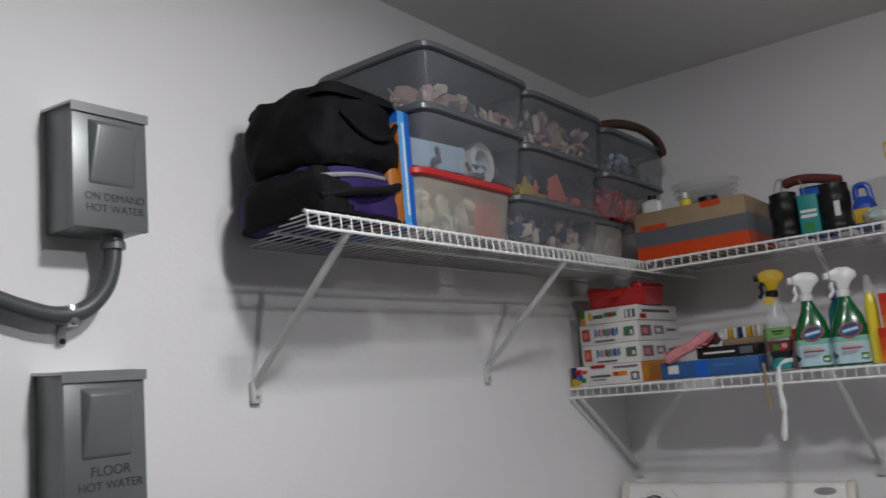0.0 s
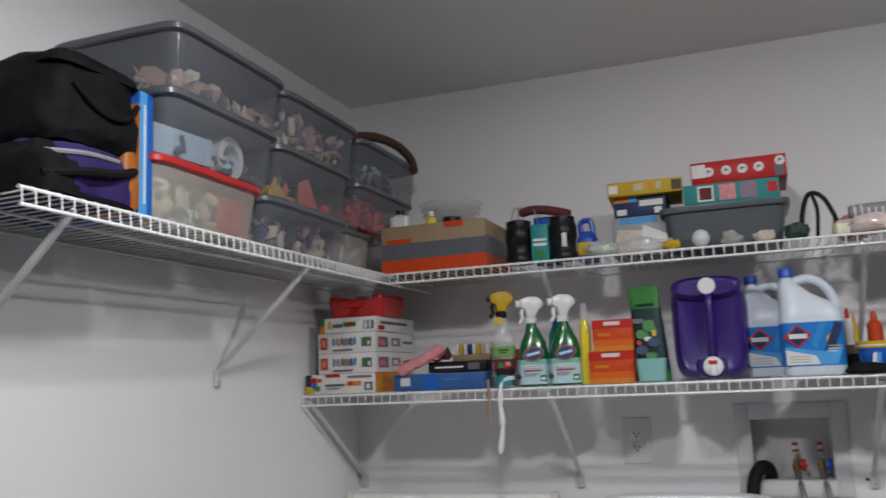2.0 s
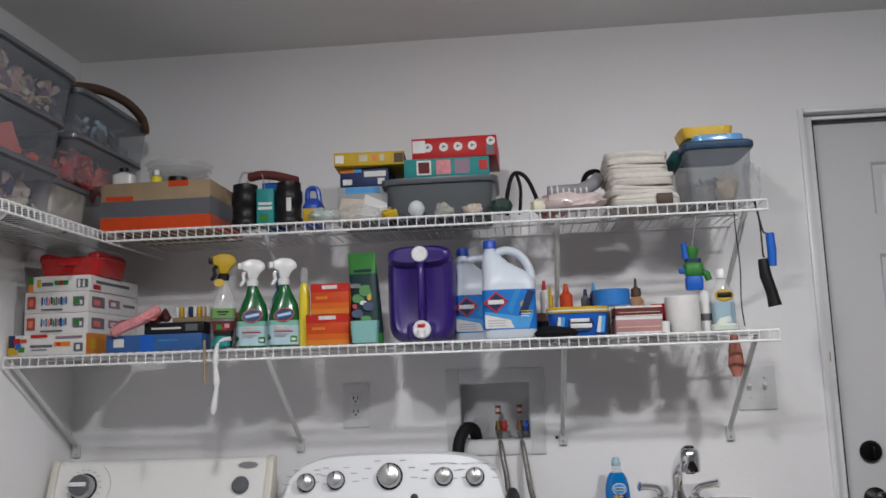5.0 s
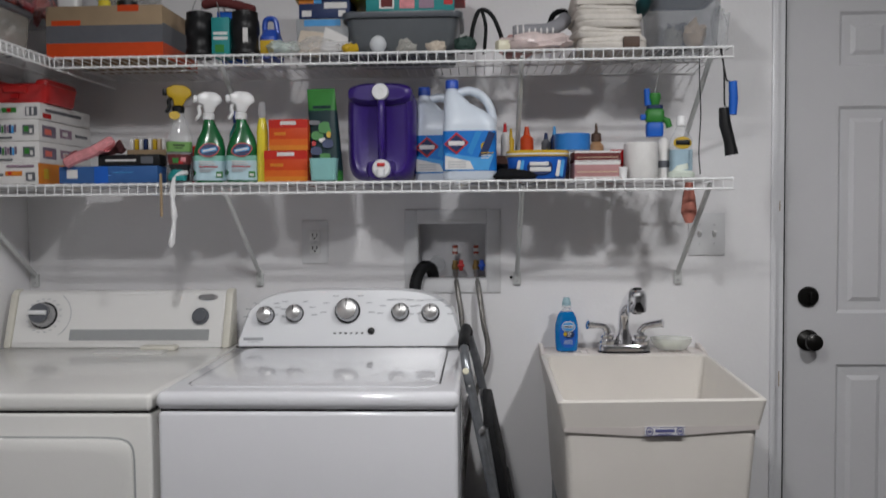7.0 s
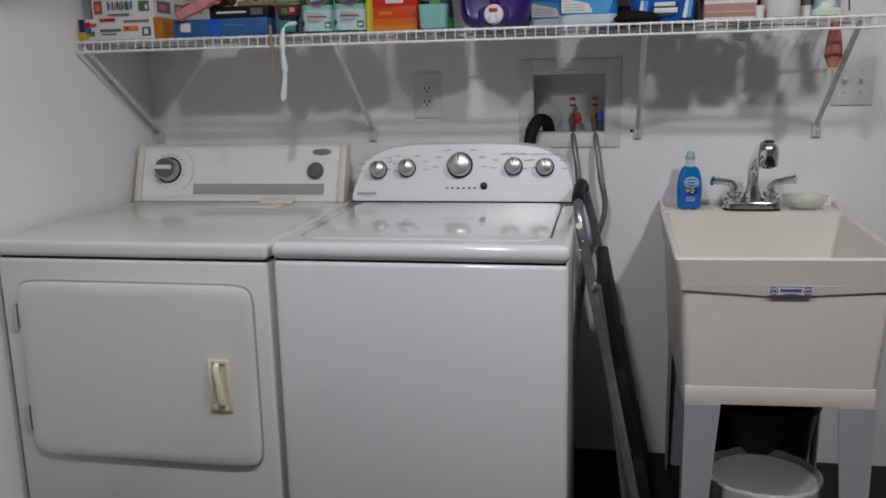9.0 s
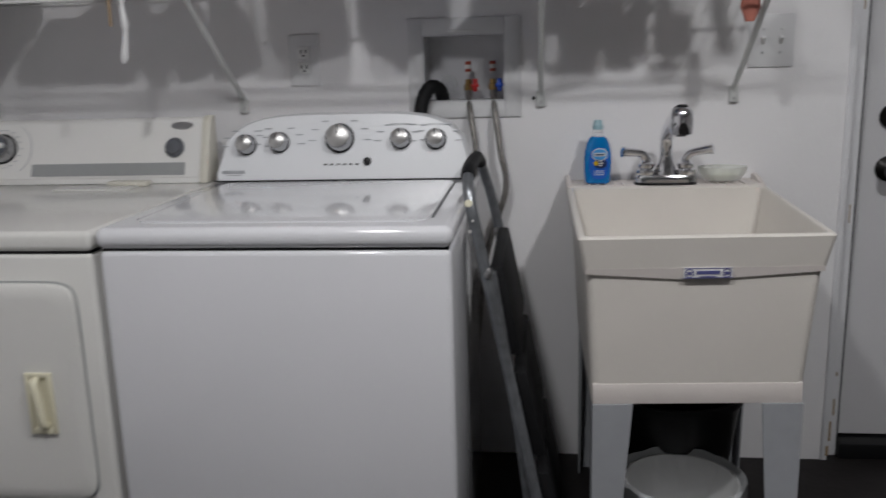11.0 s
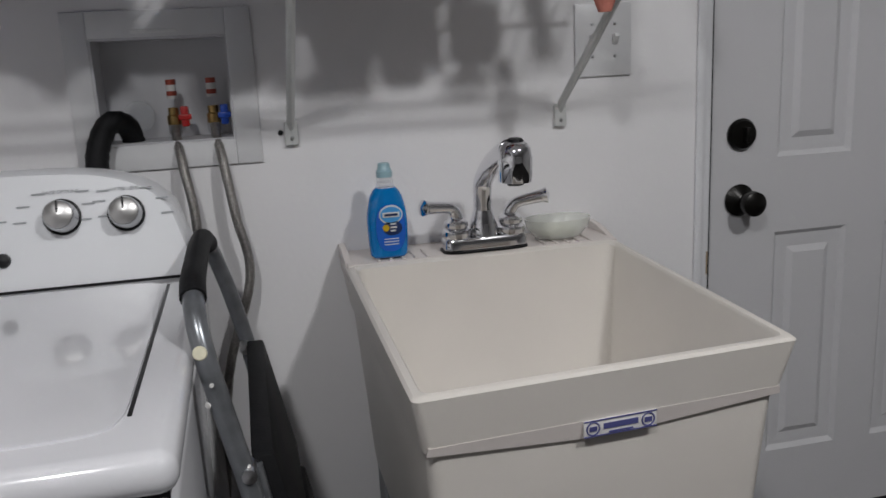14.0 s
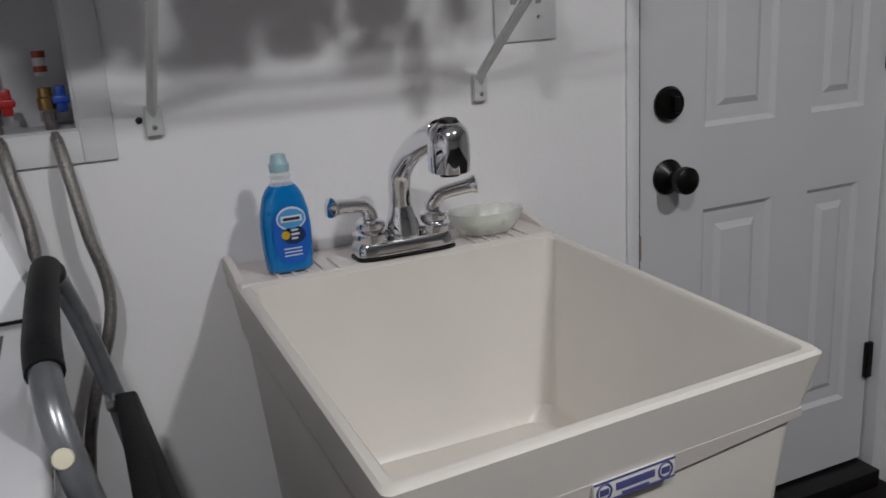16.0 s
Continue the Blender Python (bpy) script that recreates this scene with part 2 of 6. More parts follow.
# ---- the room ----
F, C = 0.075, 2.46                     # floor and ceiling
BOX_X, BOX_Z = (1.286, 1.511), (1.123, 1.304)
DOOR_X, DOOR_Z = (2.466, 3.151), (0.130, 2.128)
OPEN_X, HEAD, OPEN_TOP = (2.428, 3.187), 2.111, 2.126

solo("floor", bx(-0.12, 5.6, -6.6, 0.14, F - 0.1, F, 0), FLOOR, "dark bare garage floor", "floor", kind="structure")
solo("ceiling", bx(-0.12, 5.6, -6.6, 0.14, C, C + 0.1, 0), CEIL, "flat painted drywall ceiling", "ceiling", kind="structure")
solo("wall_west", bx(-0.12, 0, -6.6, 0.0, F, C, 0), WALL, "off-white painted drywall wall", "wall", kind="structure")
# east and south walls are unseen, added to close the room and bounce light
solo("wall_east", bx(5.48, 5.6, -6.48, 0.0, F, C, 0), FAR_BOUNCE, "unseen garage wall, grey set for its bounced light", "wall", kind="structure")
solo("wall_south", bx(0, 5.6, -6.6, -6.48, F, C, 0), FAR_BOUNCE, "unseen garage wall, grey set for its bounced light", "wall", kind="structure")
north = join(bx(-0.12, BOX_X[0], 0, 0.12, F, C, 0), bx(*BOX_X, 0, 0.12, F, BOX_Z[0], 0), bx(*BOX_X, 0, 0.12, BOX_Z[1], C, 0),
             bx(BOX_X[1], OPEN_X[0], 0, 0.12, F, C, 0), bx(*OPEN_X, 0, 0.12, OPEN_TOP, C, 0), bx(OPEN_X[1], 5.6, 0, 0.12, F, C, 0))
solo("wall_north", north, WALL, "off-white painted drywall wall with a doorway", "wall", kind="structure")
solo("wall_outside", bx(2.2, 3.6, 0.181, 0.25, F, C, 0), WALL, "plain wall that closes the doorway behind the door", "wall", kind="structure")

# door with its jamb and casing
jamb = thing("trim_door_jamb", "white painted wooden door jamb with worn lower end", "door frame", (0, 0, 0), kind="structure")
part("jamb_side", bx(OPEN_X[0] + 0.001, 2.4625, 0.028, 0.118, F, OPEN_TOP - 0.001, 0.002), TRIM, jamb)
part("jamb_side", bx(DOOR_X[1] + 0.005, OPEN_X[1] - 0.001, 0.028, 0.118, F, OPEN_TOP - 0.001, 0.002), TRIM, jamb)
part("jamb_head", bx(2.463, DOOR_X[1] + 0.0048, 0.028, 0.058, HEAD, OPEN_TOP - 0.001, 0.002), TRIM, jamb)
part("casing", bx(2.410, OPEN_X[0] - 0.0005, -0.007, 0.0, F, 2.143, 0.003), TRIM, jamb)
part("casing", bx(OPEN_X[1] + 0.0005, 3.215, -0.007, 0.0, F, 2.143, 0.003), TRIM, jamb)
part("casing", bx(OPEN_X[0], OPEN_X[1], -0.007, 0.0, OPEN_TOP + 0.0005, 2.143, 0.003), TRIM, jamb)
part("threshold", bx(2.463, DOOR_X[1] + 0.0048, 0.004, 0.11, F, DOOR_Z[0] - 0.008, 0.004), BLACK, jamb, "dark door threshold")
# black strips stand in for the shade in the gap between jamb and door
part("gap_shade_strip", bx(2.463, 2.4685, 0.034, 0.050, F + 0.06, HEAD - 0.001, 0.001), BLACK, jamb, "black strip for the shaded door gap")
part("gap_shade_strip", bx(2.469, DOOR_X[1], 0.034, 0.050, HEAD - 0.005, HEAD - 0.0004, 0.001), BLACK, jamb, "black strip for the shaded door gap")


def panel_door():
    ob = thing("door_1", "closed pale grey six-panel door with dark hardware", "door", (0, 0.062, 0), kind="structure")
    cols = [(2.644, 2.828), (2.928, 3.082)]
    rows = [(0.305, 0.833), (1.000, 1.669), (1.795, 1.970)]
    xs = [DOOR_X[0], cols[0][0], cols[0][1], cols[1][0], cols[1][1], DOOR_X[1]]
    zs = [DOOR_Z[0], rows[0][0], rows[0][1], rows[1][0], rows[1][1], rows[2][0], rows[2][1], DOOR_Z[1]]
    bm = bmesh.new()
    for i in range(5):
        for k in range(7):
            a, b, c, d = xs[i], xs[i + 1], zs[k], zs[k + 1]
            if i in (1, 3) and k in (1, 3, 5):
                steps = [(0, 0), (0.010, 0.009), (0.020, 0.009), (0.038, 0.010), (0.052, 0.003)]
                loops = [[bm.verts.new(p) for p in ((a + e, y, c + e), (b - e, y, c + e), (b - e, y, d - e), (a + e, y, d - e))] for e, y in steps]
                for u, v in zip(loops, loops[1:]):
                    for q in range(4):
                        bm.faces.new((u[q], u[(q + 1) % 4], v[(q + 1) % 4], v[q]))
                bm.faces.new(loops[-1])
            else:
                bm.faces.new([bm.verts.new(p) for p in ((a, 0, c), (b, 0, c), (b, 0, d), (a, 0, d))])
    back = [bm.verts.new(p) for p in ((xs[0], 0.044, zs[0]), (xs[-1], 0.044, zs[0]), (xs[-1], 0.044, zs[-1]), (xs[0], 0.044, zs[-1]))]
    front = [bm.verts.new(p) for p in ((xs[0], 0, zs[0]), (xs[-1], 0, zs[0]), (xs[-1], 0, zs[-1]), (xs[0], 0, zs[-1]))]
    bm.faces.new(back)
    for q in range(4):
        bm.faces.new((front[q], front[(q + 1) % 4], back[(q + 1) % 4], back[q]))
    bmesh.ops.remove_doubles(bm, verts=bm.verts, dist=0.0004)
    bmesh.ops.recalc_face_normals(bm, faces=bm.faces)
    part("door_panel", bm, DOORP, ob, smooth=False)
    for z, knob in ((1.055, False), (0.913, True)):
        rose = part("door_knob" if knob else "deadbolt", moved(lathe([(0.0, 0), (0.033, 0), (0.034, 0.006), (0.029, 0.014), (0.012, 0.016)] if not knob else
                    [(0.0, 0), (0.034, 0), (0.035, 0.005), (0.026, 0.012), (0.012, 0.02), (0.011, 0.034), (0.022, 0.040), (0.027, 0.052), (0.026, 0.064), (0.016, 0.070), (0.0, 0.071)]),
                    pose(2.553, 0, z, 90)), BRONZE, ob, "dark bronze door knob" if knob else "dark bronze deadbolt")
        if not knob:
            part("thumb_turn", bx(2.549, 2.557, -0.034, -0.014, z - 0.016, z + 0.016, 0.003), BRONZE, rose)
    for z in (0.392, 1.12, 1.87):
        part("hinge", bx(DOOR_X[1] - 0.014, DOOR_X[1] + 0.012, -0.012, 0.0, z - 0.045, z + 0.045, 0.003), BRONZE, ob, "dark brass hinge")
    return ob


panel_door()


for x, z, w, h in ((2.436, 0.24, 0.005, 0.05), (2.430, 0.165, 0.006, 0.06), (2.426, 0.105, 0.008, 0.03), (2.438, 0.34, 0.004, 0.014), (2.4385, 0.80, 0.003, 0.05), (2.437, 1.35, 0.003, 0.03)):
    part("paint_chip", bx(x - w / 2, x + w / 2, -0.0076, -0.0068, z - h / 2, z + h / 2, 0), CARD, jamb, "chipped paint mark")

# wall plates
def outlet():
    ob = thing("wall_outlet", "white duplex electrical outlet in a large wall plate", "outlet", (0.954, 0, 1.246))
    part("plate", bx(-0.043, 0.043, -0.006, 0, -0.070, 0.070, 0.004), PLATE, ob)
    for z in (-0.021, 0.021):
        face = part("receptacle", bx(-0.017, 0.017, -0.010, -0.006, z - 0.016, z + 0.016, 0.003), WHITEP, ob)
        for x in (-0.007, 0.007):
            part("slot", bx(x - 0.0015, x + 0.0015, -0.0112, -0.0102, z - 0.002, z + 0.008, 0), BLACK, face)
        part("slot", bx(-0.003, 0.003, -0.0112, -0.0102, z - 0.011, z - 0.006, 0.001), BLACK, face)
    part("screw", moved(lathe([(0, 0), (0.003, 0), (0.003, 0.0015), (0, 0.002)], 10), pose(0, -0.0062, 0, 90)), STEEL, ob)


outlet()


def switch():
    ob = thing("light_switch", "white double toggle light switch plate", "light switch", (2.210, 0, 1.263))
    part("plate", bx(-0.058, 0.058, -0.006, 0, -0.068, 0.068, 0.004), PLATE, ob)
    for x in (-0.023, 0.023):
        part("toggle", prism([(-0.006, -0.010), (-0.020, 0.006), (-0.018, 0.012), (-0.006, 0.010)], x - 0.005, x + 0.005, "x", 0.001), WHITEP, ob)
        for z in (-0.03, 0.03):
            part("screw", moved(lathe([(0, 0), (0.003, 0), (0.003, 0.0015), (0, 0.002)], 10), pose(x, -0.0062, z, 90)), STEEL, ob)


switch()


def supply_box():
    ob = thing("washer_supply_box", "white recessed washer water supply box", "wall box", (0, 0, 0))
    x0, x1, z0, z1 = *BOX_X, *BOX_Z
    X0, X1, Z0, Z1 = 1.246, 1.555, 1.079, 1.348
    part("frame", join(bx(X0, x0, -0.006, 0, Z0, Z1, 0.002), bx(x1, X1, -0.006, 0, Z0, Z1, 0.002), bx(x0, x1, -0.006, 0, z1, Z1, 0.002), bx(x0, x1, -0.006, 0, Z0, z0, 0.002)), PLATE, ob)
    part("recess", bx(x0, x1, 0.088, 0.092, z0, z1, 0), BOXIN, ob)
    for a0, a1, b0, b1 in ((x0, x0 + 0.004, z0, z1), (x1 - 0.004, x1, z0, z1), (x0 + 0.004, x1 - 0.004, z1 - 0.004, z1), (x0 + 0.004, x1 - 0.004, z0, z0 + 0.004)):
        part("recess_wall", bx(a0, a1, -0.004, 0.088, b0, b1, 0), BOXIN, ob)
    part("tab", bx(x0 + 0.07, x1 - 0.08, -0.008, -0.0062, z1 + 0.006, z1 + 0.012, 0.001), WHITEP, ob)
    part("drain_cap", moved(lathe([(0, 0), (0.026, 0), (0.028, 0.004), (0.026, 0.02), (0.0, 0.022)]), pose(x0 + 0.06, 0.075, z0 + 0.045, 90)), CLEAR, ob)
    for x, handle_mat, word in ((1.408, RED, "red"), (1.476, BLUE, "blue")):
        v = part("valve", moved(lathe([(0.0, 0), (0.010, 0), (0.012, 0.004), (0.012, 0.018), (0.009, 0.02), (0.009, 0.032), (0.0, 0.033)], 12), pose(x, 0.035, 1.150)), BRASS, ob, "brass water valve")
        part("arrestor", moved(lathe([(0, 0), (0.0085, 0), (0.0085, 0.03), (0.0, 0.032)], 12), pose(x, 0.035, 1.198)), WHITE, v, "red and white printed copper cap")
        part("band", moved(lathe([(0, 0), (0.0088, 0), (0.0088, 0.009), (0.0, 0.0091)], 12), pose(x, 0.035, 1.222)), COPPER, v)
        part("band", moved(lathe([(0, 0), (0.0088, 0), (0.0088, 0.008), (0.0, 0.0081)], 12), pose(x, 0.035, 1.203)), COPPER, v)
        part("handle", join(bx(x + 0.012, x + 0.026, 0.022, 0.032, 1.148, 1.184, 0.003), bx(x + 0.008, x + 0.03, 0.020, 0.034, 1.160, 1.170, 0.002)), handle_mat, v, word + " valve handle")
    for x, far in ((1.408, 0.02), (1.476, 0.05)):
        path = curved([(x, 0.035, 1.152), (x + 0.002, 0.012, 1.13), (x + 0.010, -0.03, 1.08), (x + 0.022, -0.05, 0.99), (x + far * 0.7, -0.05, 0.88), (x - 0.02, -0.05, 0.70), (x - 0.05, -0.045, 0.45)])
        solo("water_hose", tube(path, 0.0085, 10), BRAID, "braided stainless steel washer supply hose", "hose", group="washer hoses")
        solo("hose_nut", moved(lathe([(0, 0), (0.011, 0), (0.011, 0.02), (0.0, 0.021)], 8), pose(x, 0.035, 1.136)), STEEL, "steel hose coupling nut", "fitting", group="hose nuts")
    solo("drain_hose", tube(curved([(1.336, 0.040, 1.122), (1.330, 0.012, 1.156), (1.306, -0.02, 1.164), (1.284, -0.035, 1.12), (1.28, -0.045, 1.05), (1.28, -0.05, 0.9), (1.28, -0.05, 0.6)]), [0.0185 + 0.0012 * (k % 2) for k in range(37)], 14), RUBBER,
         "black ribbed washer drain hose", "hose")


supply_box()
solo("wall_anchor", moved(lathe([(0, 0), (0.005, 0), (0.004, 0.003), (0, 0.004)], 10), pose(1.589, 0, 1.128, 90)), BLACK, "small dark screw anchor in the wall", "screw")


KNOBC = mat("knob_chrome", (0.42, 0.42, 0.43), 0.1, metal=1.0, var=0.05)
KNOBS = mat("knob_silver", (0.55, 0.54, 0.53), 0.35, metal=0.9, var=0.05)


# ---- appliances ----
def knob(parent, x, z, r, y=-0.2, label="chrome control knob", tilt=80):
    k = part("knob", moved(lathe([(0, 0), (r * 1.05, 0), (r * 1.05, 0.006), (r * 0.98, 0.010), (r * 0.95, 0.026), (r * 0.86, 0.031), (0, 0.032)], 32), pose(x, y, z, tilt)), KNOBC, parent, label)
    # black ring; on the washer it also paints the shadow under each knob
    part("knob_ring_shadow", moved(lathe([(0, -0.001), (r * 1.14, -0.001), (r * 1.14, 0.0035), (0, 0.004)], 32), pose(x, y, z, tilt)), BLACK, k)
    part("knob_cap", moved(lathe([(0, 0.0315), (r * 0.84, 0.0315), (r * 0.6, 0.0345), (0, 0.0355)], 32), pose(x, y, z, tilt)), KNOBS, k)
    part("pointer", moved(bx(-0.0014, 0.0014, r * 0.15, r * 0.86, 0.033, 0.0362, 0.0003), pose(x, y, z, tilt)), BLACK, k)
    return k


def washer():
    x0, x1, yf, yb = 0.752, 1.442, -0.868, -0.12
    ob = thing("washing_machine", "white top-load washing machine with chrome control knobs", "washing machine", ((x0 + x1) / 2, (yf + yb) / 2, F))
    cx, cy = (x0 + x1) / 2, (yf + yb) / 2
    L = lambda bm: moved(bm, Matrix.Translation((-cx, -cy, -F)))
    part("cabinet", L(bx(x0 + 0.004, x1 - 0.004, yf + 0.006, yb, F + 0.02, 0.8955, 0.012, 3)), ENAMEL, ob)
    part("gap", L(bx(x0 + 0.010, x1 - 0.010, yf + 0.014, yb + 0.01, 0.890, 0.900, 0)), BLACK, ob, "dark seam under the top")
    part("top", L(bx(x0, x1, yf, yb, 0.8985, 0.940, 0.018, 5)), ENAMEL, ob)
    # lid: a shallow tray with raised rim
    lx0, lx1, ly0, ly1, z = x0 + 0.05, x1 - 0.05, yf + 0.055, -0.262, 0.9405
    lid = rings([[(p[0], p[1], z - 0.004) for p in oval(lx1 - lx0, ly1 - ly0, 0, (lx0 + lx1) / 2, (ly0 + ly1) / 2, 14, 48)],
                 [(p[0], p[1], z + 0.002) for p in oval(lx1 - lx0, ly1 - ly0, 0, (lx0 + lx1) / 2, (ly0 + ly1) / 2, 14, 48)],
                 [(p[0], p[1], z + 0.003) for p in oval(lx1 - lx0 - 0.012, ly1 - ly0 - 0.012, 0, (lx0 + lx1) / 2, (ly0 + ly1) / 2, 14, 48)]])
    lid_ob = part("lid", L(lid), ENAMEL, ob)
    for x in (lx0 - 0.004, lx1 + 0.001):
        part("lid_gap", L(bx(x, x + 0.004, ly0 + 0.04, ly1 - 0.02, 0.9395, 0.9412, 0)), BLACK, lid_ob)
    # console with an arched crown
    n, top = 26, []
    for i in range(n + 1):
        u = -1 + 2 * i / n
        top.append(((x0 + x1) / 2 + u * 0.337, 0.962 + 0.142 * (1 - abs(u) ** 5.2) ** 0.5 + 0.006 * (1 - u * u) - 0.002))
    poly = [(x0 + 0.010, 0.940)] + top + [(x1 - 0.010, 0.940)]
    lean = lambda zz: -0.232 + (zz - 0.94) * 0.30
    front = [(u, lean(v), v) for u, v in poly]
    inner = [((u - cx) * 0.985 + cx, lean(v) - 0.008, 0.94 + (v - 0.94) * 0.975 + 0.002) for u, v in poly]
    rear = [(u, -0.12, v) for u, v in poly]
    part("console", L(rings([rear, front, inner])), PANEL, ob)
    part("console_seam", L(bx(x0 + 0.006, x1 - 0.006, -0.2440, -0.2415, 0.9402, 0.944, 0)), BLACK, ob)
    for x, r, zz in ((0.842, 0.024, 1.033), (0.930, 0.024, 1.038), (1.090, 0.034, 1.046), (1.249, 0.024, 1.042), (1.340, 0.024, 1.040)):
        knob(ob, x - cx, zz - F, r, lean(zz) - 0.008 - cy, "chrome rotary control knob", 73)
        for a in range(-3, 4):
            if a:
                t = a * 0.55
                rr = r + 0.020
                px, pz = x + rr * math.sin(t) * 1.35, zz + rr * math.cos(t) * 0.95
                part("print_mark", L(bx(px - 0.009, px + 0.009, lean(pz) - 0.0100, lean(pz) - 0.0078, pz - 0.0011, pz + 0.0011, 0)), GREYTXT, ob)
    for text, x, zz in (("RINSE OPTIONS", 1.249, 1.0765), ("WATER LEVEL", 1.340, 1.0745)):
        lettering(text, 0.0072, pose(x - cx, lean(zz) - 0.0090 - cy, zz - F, 73), GREYTXT, ob)
    part("start_button", L(moved(lathe([(0, 0), (0.011, 0), (0.010, 0.006), (0, 0.007)]), pose(1.163, lean(0.987) - 0.008, 0.987, 73))), BLACK, ob, "black start button")
    for i in range(6):
        x = 1.05 + i * 0.0165
        part("indicator_light", L(bx(x, x + 0.007, lean(0.981) - 0.010, lean(0.981) - 0.0078, 0.979, 0.983, 0)), BLACK, ob)
    part("badge", L(join(bx(0.778, 0.838, lean(0.965) - 0.010, lean(0.965) - 0.0078, 0.960, 0.969, 0.001), bx(0.792, 0.83, lean(0.958) - 0.010, lean(0.958) - 0.0078, 0.956, 0.958, 0))), GREYTXT, ob, "small grey maker's badge")
    return ob


washer()


def dryer():
    x0, x1, yf, yb = 0.022, 0.742, -0.862, -0.11
    cx, cy = (x0 + x1) / 2, (yf + yb) / 2
    ob = thing("clothes_dryer", "white front-load clothes dryer with yellowed handle", "clothes dryer", (cx, cy, F))
    L = lambda bm: moved(bm, Matrix.Translation((-cx, -cy, -F)))
    part("cabinet", L(bx(x0 + 0.004, x1 - 0.004, yf + 0.004, yb, F + 0.02, 0.888, 0.008, 3)), ENAMEL2, ob)
    part("gap", L(bx(x0 + 0.010, x1 - 0.010, yf + 0.012, yb + 0.01, 0.885, 0.896, 0)), BLACK, ob, "dark seam under the top")
    part("top", L(bx(x0, x1, yf, yb, 0.894, 0.934, 0.012, 4)), ENAMEL2, ob)
    part("lint_cover", L(bx(0.36, 0.56, -0.330, -0.262, 0.9335, 0.938, 0.003)), ENAMEL2, ob, "lint screen cover")
    part("lint_grip", L(bx(0.47, 0.58, -0.262, -0.225, 0.9335, 0.948, 0.005)), ENDCAP, ob)
    # door
    dx0, dx1, dz0, dz1 = 0.075, 0.698, 0.372, 0.832
    yd = yf + 0.004
    loop = lambda e, y: [((dx0 + dx1) / 2 + p[0], y, (dz0 + dz1) / 2 + p[1]) for p in oval(dx1 - dx0 - 2 * e, dz1 - dz0 - 2 * e, 0, 0, 0, 15, 96)]
    part("door_gap", L(rings([loop(-0.004, yd + 0.002), loop(-0.004, yd - 0.0012)])), GREYBAND, ob, "dark seam round the door")
    d = part("door", L(rings([loop(0, yd + 0.002), loop(0, yd - 0.010), loop(0.006, yd - 0.014), loop(0.03, yd - 0.015)])), ENAMEL2, ob, "rounded dryer door")
    hx0, hx1, hz0, hz1 = 0.580, 0.636, 0.522, 0.652
    ring = join(bx(hx0, hx0 + 0.010, yd - 0.022, yd - 0.0152, hz0, hz1, 0.002), bx(hx1 - 0.010, hx1, yd - 0.022, yd - 0.0152, hz0, hz1, 0.002),
                bx(hx0 + 0.009, hx1 - 0.009, yd - 0.0218, yd - 0.0152, hz0, hz0 + 0.014, 0.002), bx(hx0 + 0.009, hx1 - 0.009, yd - 0.0218, yd - 0.0152, hz1 - 0.010, hz1, 0.002))
    h = part("handle", L(ring), CREAM, d, "yellowed plastic recessed handle")
    part("handle_cup", L(bx(hx0 + 0.008, hx1 - 0.008, yd - 0.0165, yd - 0.0150, hz0 + 0.012, hz1 - 0.008, 0)), CREAM, h)
    part("grip", L(tube(curved([(0.603, yd - 0.017, hz1 - 0.014), (0.605, yd - 0.030, hz1 - 0.022), (0.612, yd - 0.033, 0.587), (0.614, yd - 0.030, hz0 + 0.026), (0.614, yd - 0.017, hz0 + 0.016)]), 0.0085, 12)), CREAM, h, "curved vertical pull bar")
    for z in (0.47, 0.74):
        part("hinge", L(bx(dx0 - 0.020, dx0 - 0.004, yd - 0.010, yd, z - 0.034, z + 0.034, 0.003)), STEEL, ob, "steel door hinge")
    # console
    lean = lambda zz: -0.205 + (zz - 0.934) * 0.36
    part("console", L(prism([(-0.115, 0.934), (lean(0.934), 0.934), (lean(1.095), 1.095), (lean(1.095) + 0.012, 1.104), (-0.115, 1.104)], x0 + 0.022, x1 - 0.040, "x", 0.004)), DPANEL, ob)
    for a, b in ((x0, x0 + 0.022), (x1 - 0.040, x1 - 0.016)):
        part("end_cap", L(prism([(-0.113, 0.934), (lean(0.934) - 0.006, 0.934), (lean(1.095) - 0.006, 1.095), (lean(1.095) + 0.01, 1.108), (-0.113, 1.108)], a, b, "x", 0.005)), ENDCAP, ob, "yellowed console end cap")
    part("face_plate", L(prism([(lean(0.95) - 0.0022, 0.95), (lean(1.092) - 0.0022, 1.092), (lean(1.092) + 0.003, 1.092), (lean(0.95) + 0.003, 0.95)], x0 + 0.026, x1 - 0.044, "x")), DPANEL, ob)
    part("grey_band", L(prism([(lean(0.956) - 0.0036, 0.956), (lean(0.988) - 0.0036, 0.988), (lean(0.988), 0.988), (lean(0.956), 0.956)], 0.225, 0.660, "x")), GREYBAND, ob, "brushed grey console stripe")
    knob(ob, 0.136 - cx, 1.030 - F, 0.037, lean(1.03) - 0.003 - cy, "chrome timer knob", 70)
    part("dial_face", L(moved(lathe([(0, 0.033), (0.031, 0.033), (0.030, 0.0372), (0, 0.0376)], 32), pose(0.136, lean(1.03) - 0.003, 1.03, 70))), GREYP, ob, "dark dial face")
    part("timer_bar", L(moved(bx(-0.026, 0.026, -0.007, 0.007, 0.034, 0.046, 0.003), pose(0.136, lean(1.03) - 0.003, 1.03, 70))), WHITEP, ob)
